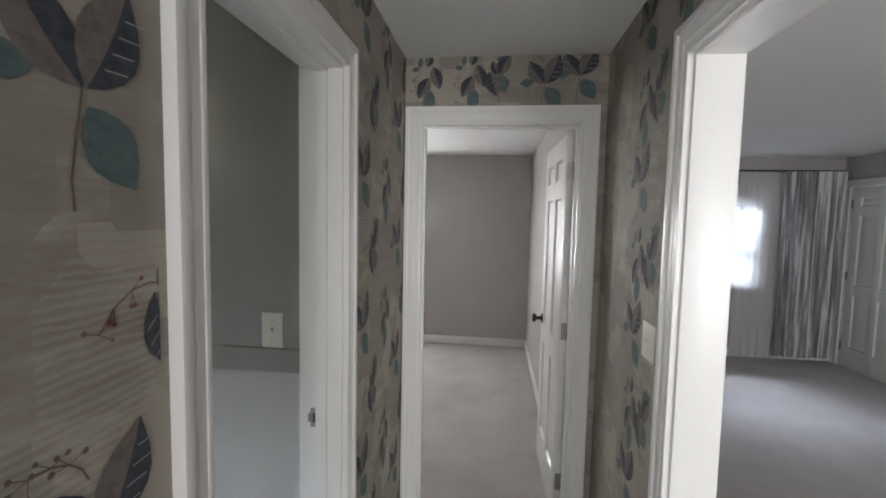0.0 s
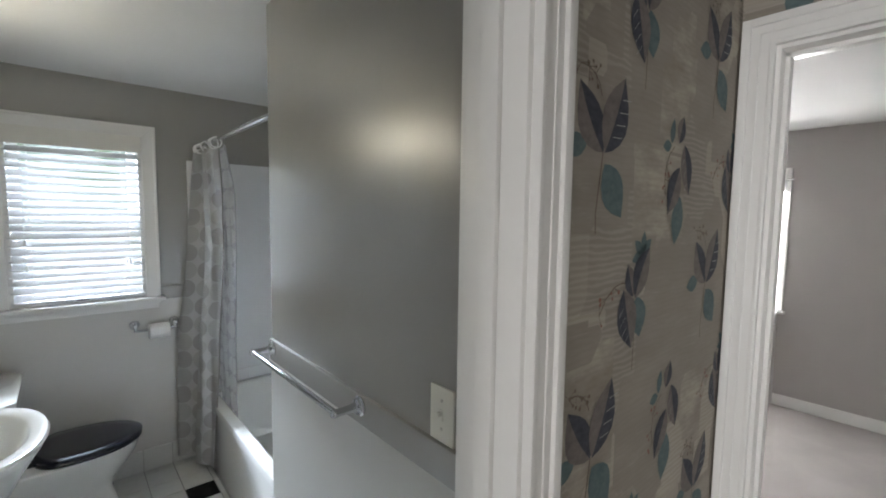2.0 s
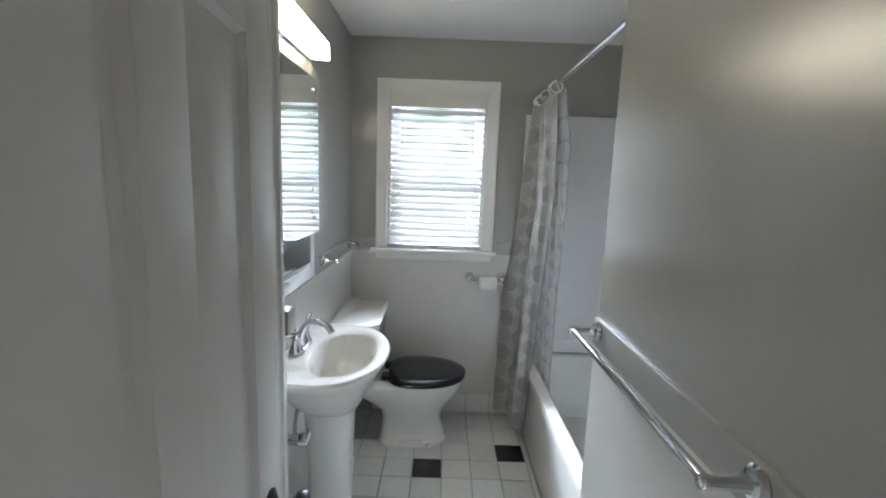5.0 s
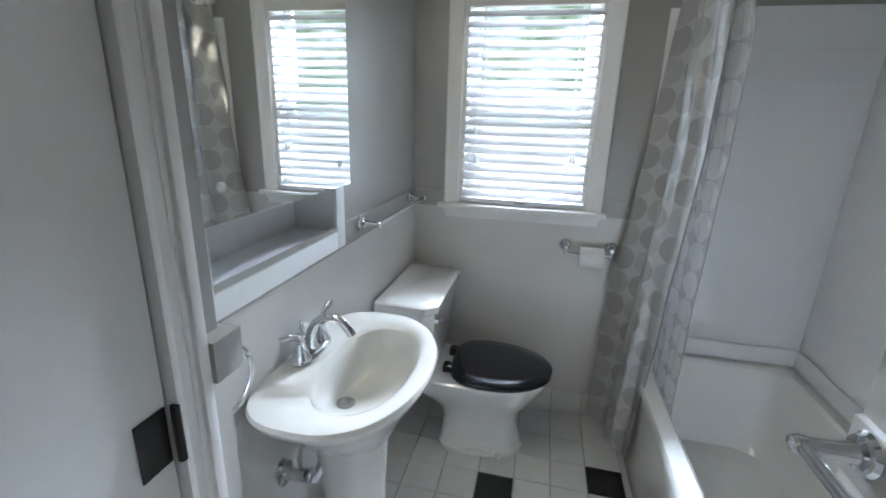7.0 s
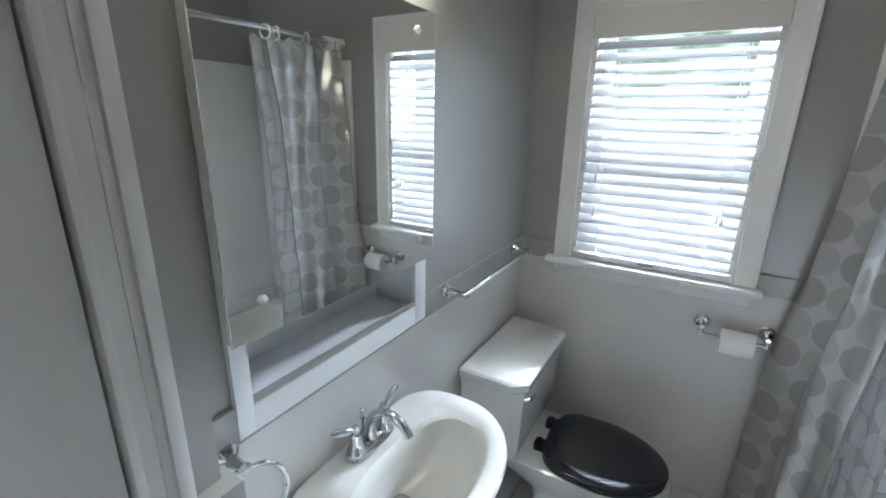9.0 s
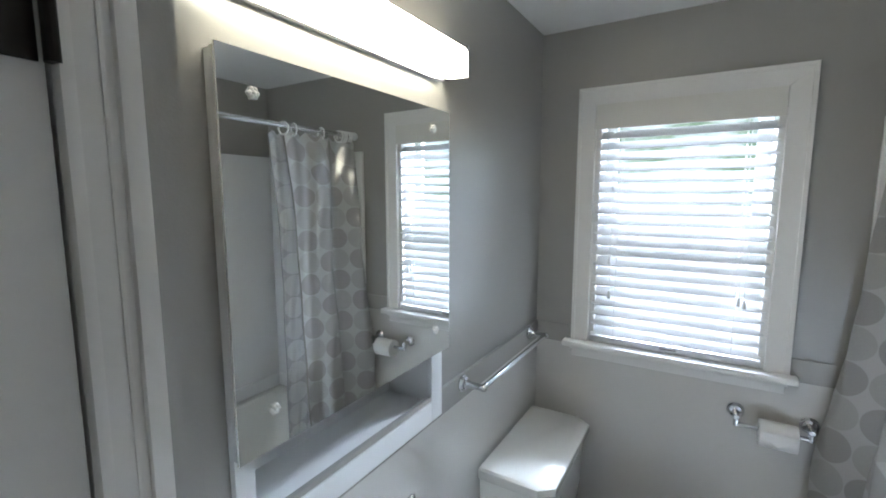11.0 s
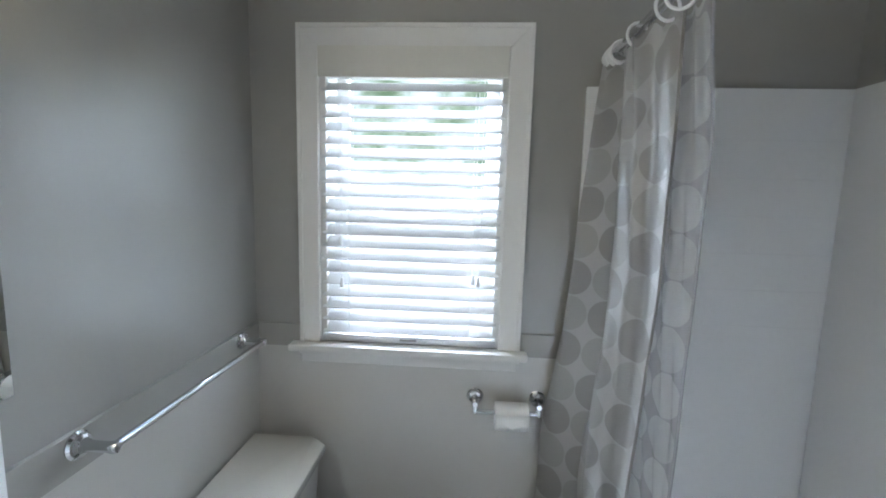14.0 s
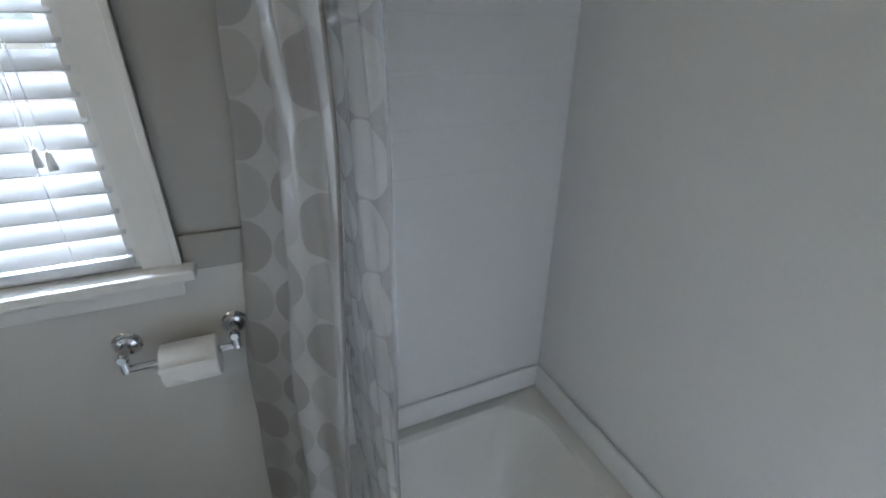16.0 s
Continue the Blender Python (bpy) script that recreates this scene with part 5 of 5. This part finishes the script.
# ---------- wallpaper print ----------
class Print:
    """Flat printed motifs lying on one wall, clipped to a rectangle of it."""

    def __init__(self, place, u0, u1, v0, v1):
        self.bm, self.place, self.lim = B(), place, (u0, u1, v0, v1)

    def poly(self, pts, ink, lift):
        u0, u1, v0, v1 = self.lim
        us, vs = [p[0] for p in pts], [p[1] for p in pts]
        if max(us) < u0 or min(us) > u1 or max(vs) < v0 or min(vs) > v1:
            return
        # clip against the four sides
        for k, lim, sgn in ((0, u0, 1), (0, u1, -1), (1, v0, 1), (1, v1, -1)):
            res = []
            for a, b in zip(pts, pts[1:] + pts[:1]):
                da, db = sgn * (a[k] - lim), sgn * (b[k] - lim)
                if da >= 0:
                    res.append(a)
                if (da > 0) != (db > 0) and abs(da - db) > 1e-9:
                    t = da / (da - db)
                    res.append((a[0] + (b[0] - a[0]) * t, a[1] + (b[1] - a[1]) * t))
            pts = res
            if len(pts) < 3:
                return
        f = self.bm.faces.new([self.bm.verts.new(self.place(u, v, lift)) for u, v in pts])
        f.material_index = ink

    def leaf(self, u, v, ang, ln, wd, left, right, lift, veins=0, curve=0.0):
        ln, wd = ln * 1.12, wd * 1.2
        d, n = (math.cos(ang), math.sin(ang)), (-math.sin(ang), math.cos(ang))
        prof = [(0, 0), (0.10, 0.42), (0.25, 0.80), (0.42, 1.0), (0.58, 0.95), (0.75, 0.68), (0.90, 0.28), (1, 0)]

        def P(s, w):
            b = curve * s * (1 - s) * ln
            return (u + d[0] * s * ln + n[0] * (w + b), v + d[1] * s * ln + n[1] * (w + b))
        mid = [P(s, 0) for s, _ in prof]
        self.poly(mid + [P(s, w * wd / 2) for s, w in reversed(prof[1:-1])], left, lift)
        self.poly(mid[::-1] + [P(s, -w * wd / 2) for s, w in prof[1:-1]], right, lift)
        for k in range(veins):
            s = 0.25 + 0.5 * k / max(1, veins - 1)
            a, b2 = P(s, -0.006), P(s + 0.10, -0.40 * wd)
            self.poly([a, b2, (b2[0], b2[1] - 0.0016), (a[0], a[1] - 0.0016)], 5, lift + 0.0004)

    def stroke(self, pts, w, ink, lift):
        for a, b in zip(pts, pts[1:]):
            dx, dy = b[0] - a[0], b[1] - a[1]
            L = math.hypot(dx, dy) or 1
            nx, ny = -dy / L * w / 2, dx / L * w / 2
            self.poly([(a[0] - nx, a[1] - ny), (b[0] - nx, b[1] - ny), (b[0] + nx, b[1] + ny), (a[0] + nx, a[1] + ny)], ink, lift)

    def berry(self, u, v, r, ink, lift):
        self.poly([(u + r * math.cos(k), v + r * math.sin(k)) for k in [i * math.pi / 3 for i in range(6)]], ink, lift)

    def twig(self, u, v, ang, ln, ink, lift, rnd):
        pts = [(u + math.cos(ang + 0.2 * k) * ln * k / 4, v + math.sin(ang + 0.2 * k) * ln * k / 4) for k in range(5)]
        self.stroke(pts, 0.0022, 3, lift)
        for k in range(9):
            p = pts[2 + k % 3]
            a = rnd.uniform(0, 6.28)
            q = (p[0] + 0.020 * math.cos(a), p[1] + 0.020 * math.sin(a))
            self.stroke([p, q], 0.0012, 3, lift)
            self.berry(q[0], q[1], rnd.uniform(0.0028, 0.0048), ink, lift + 0.0003)


def motif_a(p, u, v, k, rnd):
    p.stroke([(u, v), (u - 0.008, v - 0.05), (u - 0.016, v - 0.10), (u - 0.014, v - 0.135)], 0.0032, 3, k)
    p.leaf(u, v, 2.2, 0.115, 0.062, 1, 0, k + 0.0003, curve=0.2)
    p.leaf(u + 0.004, v, 1.15, 0.130, 0.070, 1, 0, k + 0.0008, veins=4, curve=-0.15)
    p.leaf(u + 0.006, v - 0.018, -0.95, 0.098, 0.062, 2, 2, k + 0.0003)
    p.leaf(u - 0.05, v + 0.01, 3.3, 0.06, 0.032, 2, 2, k)
    p.twig(u - 0.01, v + 0.09, 1.8, 0.075, 3, k, rnd)


def motif_d(p, u, v, k, rnd):
    p.stroke([(u, v), (u + 0.008, v - 0.06), (u + 0.006, v - 0.14)], 0.0028, 3, k)
    p.leaf(u - 0.004, v + 0.005, 1.95, 0.062, 0.034, 0, 1, k + 0.0003)
    p.leaf(u + 0.004, v + 0.002, 1.05, 0.098, 0.052, 0, 1, k + 0.0008, curve=0.2)
    p.leaf(u + 0.012, v + 0.004, -1.35, 0.075, 0.056, 2, 2, k + 0.0003)
    p.leaf(u - 0.042, v + 0.022, -1.25, 0.110, 0.062, 1, 0, k + 0.0008, veins=4)
    p.twig(u - 0.02, v + 0.03, 2.75, 0.115, 4, k, rnd)
    for a in (0.7, 1.5, 2.5, 3.4):
        p.leaf(u + 0.030, v + 0.085, a, 0.040, 0.019, 2, 2, k)


def motif_b(p, u, v, k, rnd):
    p.leaf(u + 0.020, v + 0.06, -1.25, 0.100, 0.050, 0, 1, k + 0.0008, veins=3)
    p.leaf(u + 0.002, v + 0.01, -2.05, 0.100, 0.054, 1, 0, k + 0.0008)
    p.leaf(u + 0.012, v - 0.05, -1.75, 0.095, 0.050, 2, 2, k + 0.0003)
    p.leaf(u - 0.008, v + 0.060, 1.25, 0.055, 0.036, 1, 0, k + 0.0003)
    p.leaf(u - 0.045, v + 0.055, 1.4, 0.048, 0.020, 2, 2, k)
    p.leaf(u - 0.045, v + 0.052, 3.3, 0.036, 0.020, 2, 2, k)
    p.twig(u - 0.03, v + 0.05, 3.6, 0.105, 4, k, rnd)


def paper_walls():
    lf, rt = HL + 0.0006, HR - 0.0006
    # u runs to the right as seen from the hall
    west = lambda u, v, k: (lf + k, u, v)
    east = lambda u, v, k: (rt - k, -u, v)
    north = lambda u, v, k: (u, 2.1294 - k, v)
    shift = {"wall_hall_north": 0.09}
    jobs = [("wall_hall_west", west, -1.55, D0 - 0.078, 0.1, CEIL), ("wall_hall_west", west, D1 + 0.078, 2.129, 0.1, CEIL), ("wall_hall_west", west, D0 - 0.078, D1 + 0.078, HEAD + 0.08, CEIL),
            ("wall_hall_east", east, -2.129, -O1 - 0.078, 0.1, CEIL), ("wall_hall_east", east, -O1 - 0.078, -O0 + 0.078, HEAD + 0.08, CEIL), ("wall_hall_east", east, -O0 + 0.078, 1.55, 0.1, CEIL),
            ("wall_hall_north", north, HL, HR, HEAD + 0.088, CEIL)]
    for wall, place, u0, u1, v0, v1 in jobs:
        p = Print(place, u0 + 0.001, u1 - 0.001, v0, v1 - 0.001)
        rnd = random.Random(11)
        for i in range(-6, 8):
            for j in range(-1, 7):
                u, v = 1.462 + shift.get(wall, 0) + 0.51 * i, 1.735 - 0.265 * (i % 2) + 0.53 * (j - 3)
                motif_a(p, u, v, 0.0006, rnd)
                motif_d(p, u + 0.135, v - 0.262, 0.0006, rnd)
                motif_b(p, u + 0.315, v - 0.01, 0.0006, rnd)
                if wall != "wall_hall_west":
                    motif_a(p, u + 0.352, v - 0.30, 0.0006, rnd)
                    motif_b(p, u + 0.015, v - 0.27, 0.0006, rnd)
        ob = new("printed_leaves", finish(p.bm, INKS, flat=True))
        ob.parent = bpy.data.objects[wall]
        tagged(ob, "printed leaves and berries on the wallpaper", kind="stuff")


paper_walls()

# ---------- floor tiles ----------
TP = 0.1555
TXO, TYO = -2.5605, 0.788
fl = bpy.data.objects["floor"]
meshes = {}
g = 0.0022
base = box(B(), g, g, -0.012, TP - g, TP - g, 0.0, 0.0012, seg=1)
meshes["w"] = finish(base, M["tile_white"])
meshes["k"] = meshes["w"].copy()
meshes["k"].materials.clear()
meshes["k"].materials.append(M["tile_black"])
cutmesh = {}
rnd = random.Random(8)
for i in range(-4, 15):
    for j in range(-3, 5):
        x, y = TXO + i * TP, TYO + j * TP
        x0, x1, y0, y1 = max(x, WX), min(x + TP, BX + 0.06), max(y, SY - 0.0), min(y + TP, 1.436)
        if x1 - x0 < 0.02 or y1 - y0 < 0.02:
            continue
        black = (i, j) in ((0, 0), (-1, 3))
        full = x1 - x0 > TP - 1e-4 and y1 - y0 > TP - 1e-4
        if full:
            me = meshes["k" if black else "w"]
        else:
            key = (round(x1 - x0, 3), round(y1 - y0, 3), black)
            if key not in cutmesh:
                cutmesh[key] = finish(box(B(), g, g, -0.012, x1 - x0 - g, y1 - y0 - g, 0.0, 0.0012, seg=1), M["tile_black" if black else "tile_white"])
            me = cutmesh[key]
        ob = new("black_tile" if black else "tile", me)
        ob.location = (x0, y0, 0.0006 * rnd.random())
        ob.parent = fl
# tiled skirting along the window wall and the basin wall
sk = tagged(new("trim_tile_base"), "white ceramic tile base", kind="structure")
basem = finish(box(B(), 0, g / 2, 0.001, 0.010, TP - g / 2, 0.139, 0.003, seg=1), M["tile_white"])
basem2 = finish(box(B(), g / 2, 0, 0.001, TP - g / 2, 0.010, 0.139, 0.003, seg=1), M["tile_white"])
for j in range(-2, 4):
    ob = new("base_tile", basem)
    ob.location = (WX, TYO + j * TP, 0)
    ob.parent = sk
for i in range(-3, 7):
    ob = new("base_tile", basem2)
    ob.location = (TXO + i * TP, SY, 0)
    ob.parent = sk
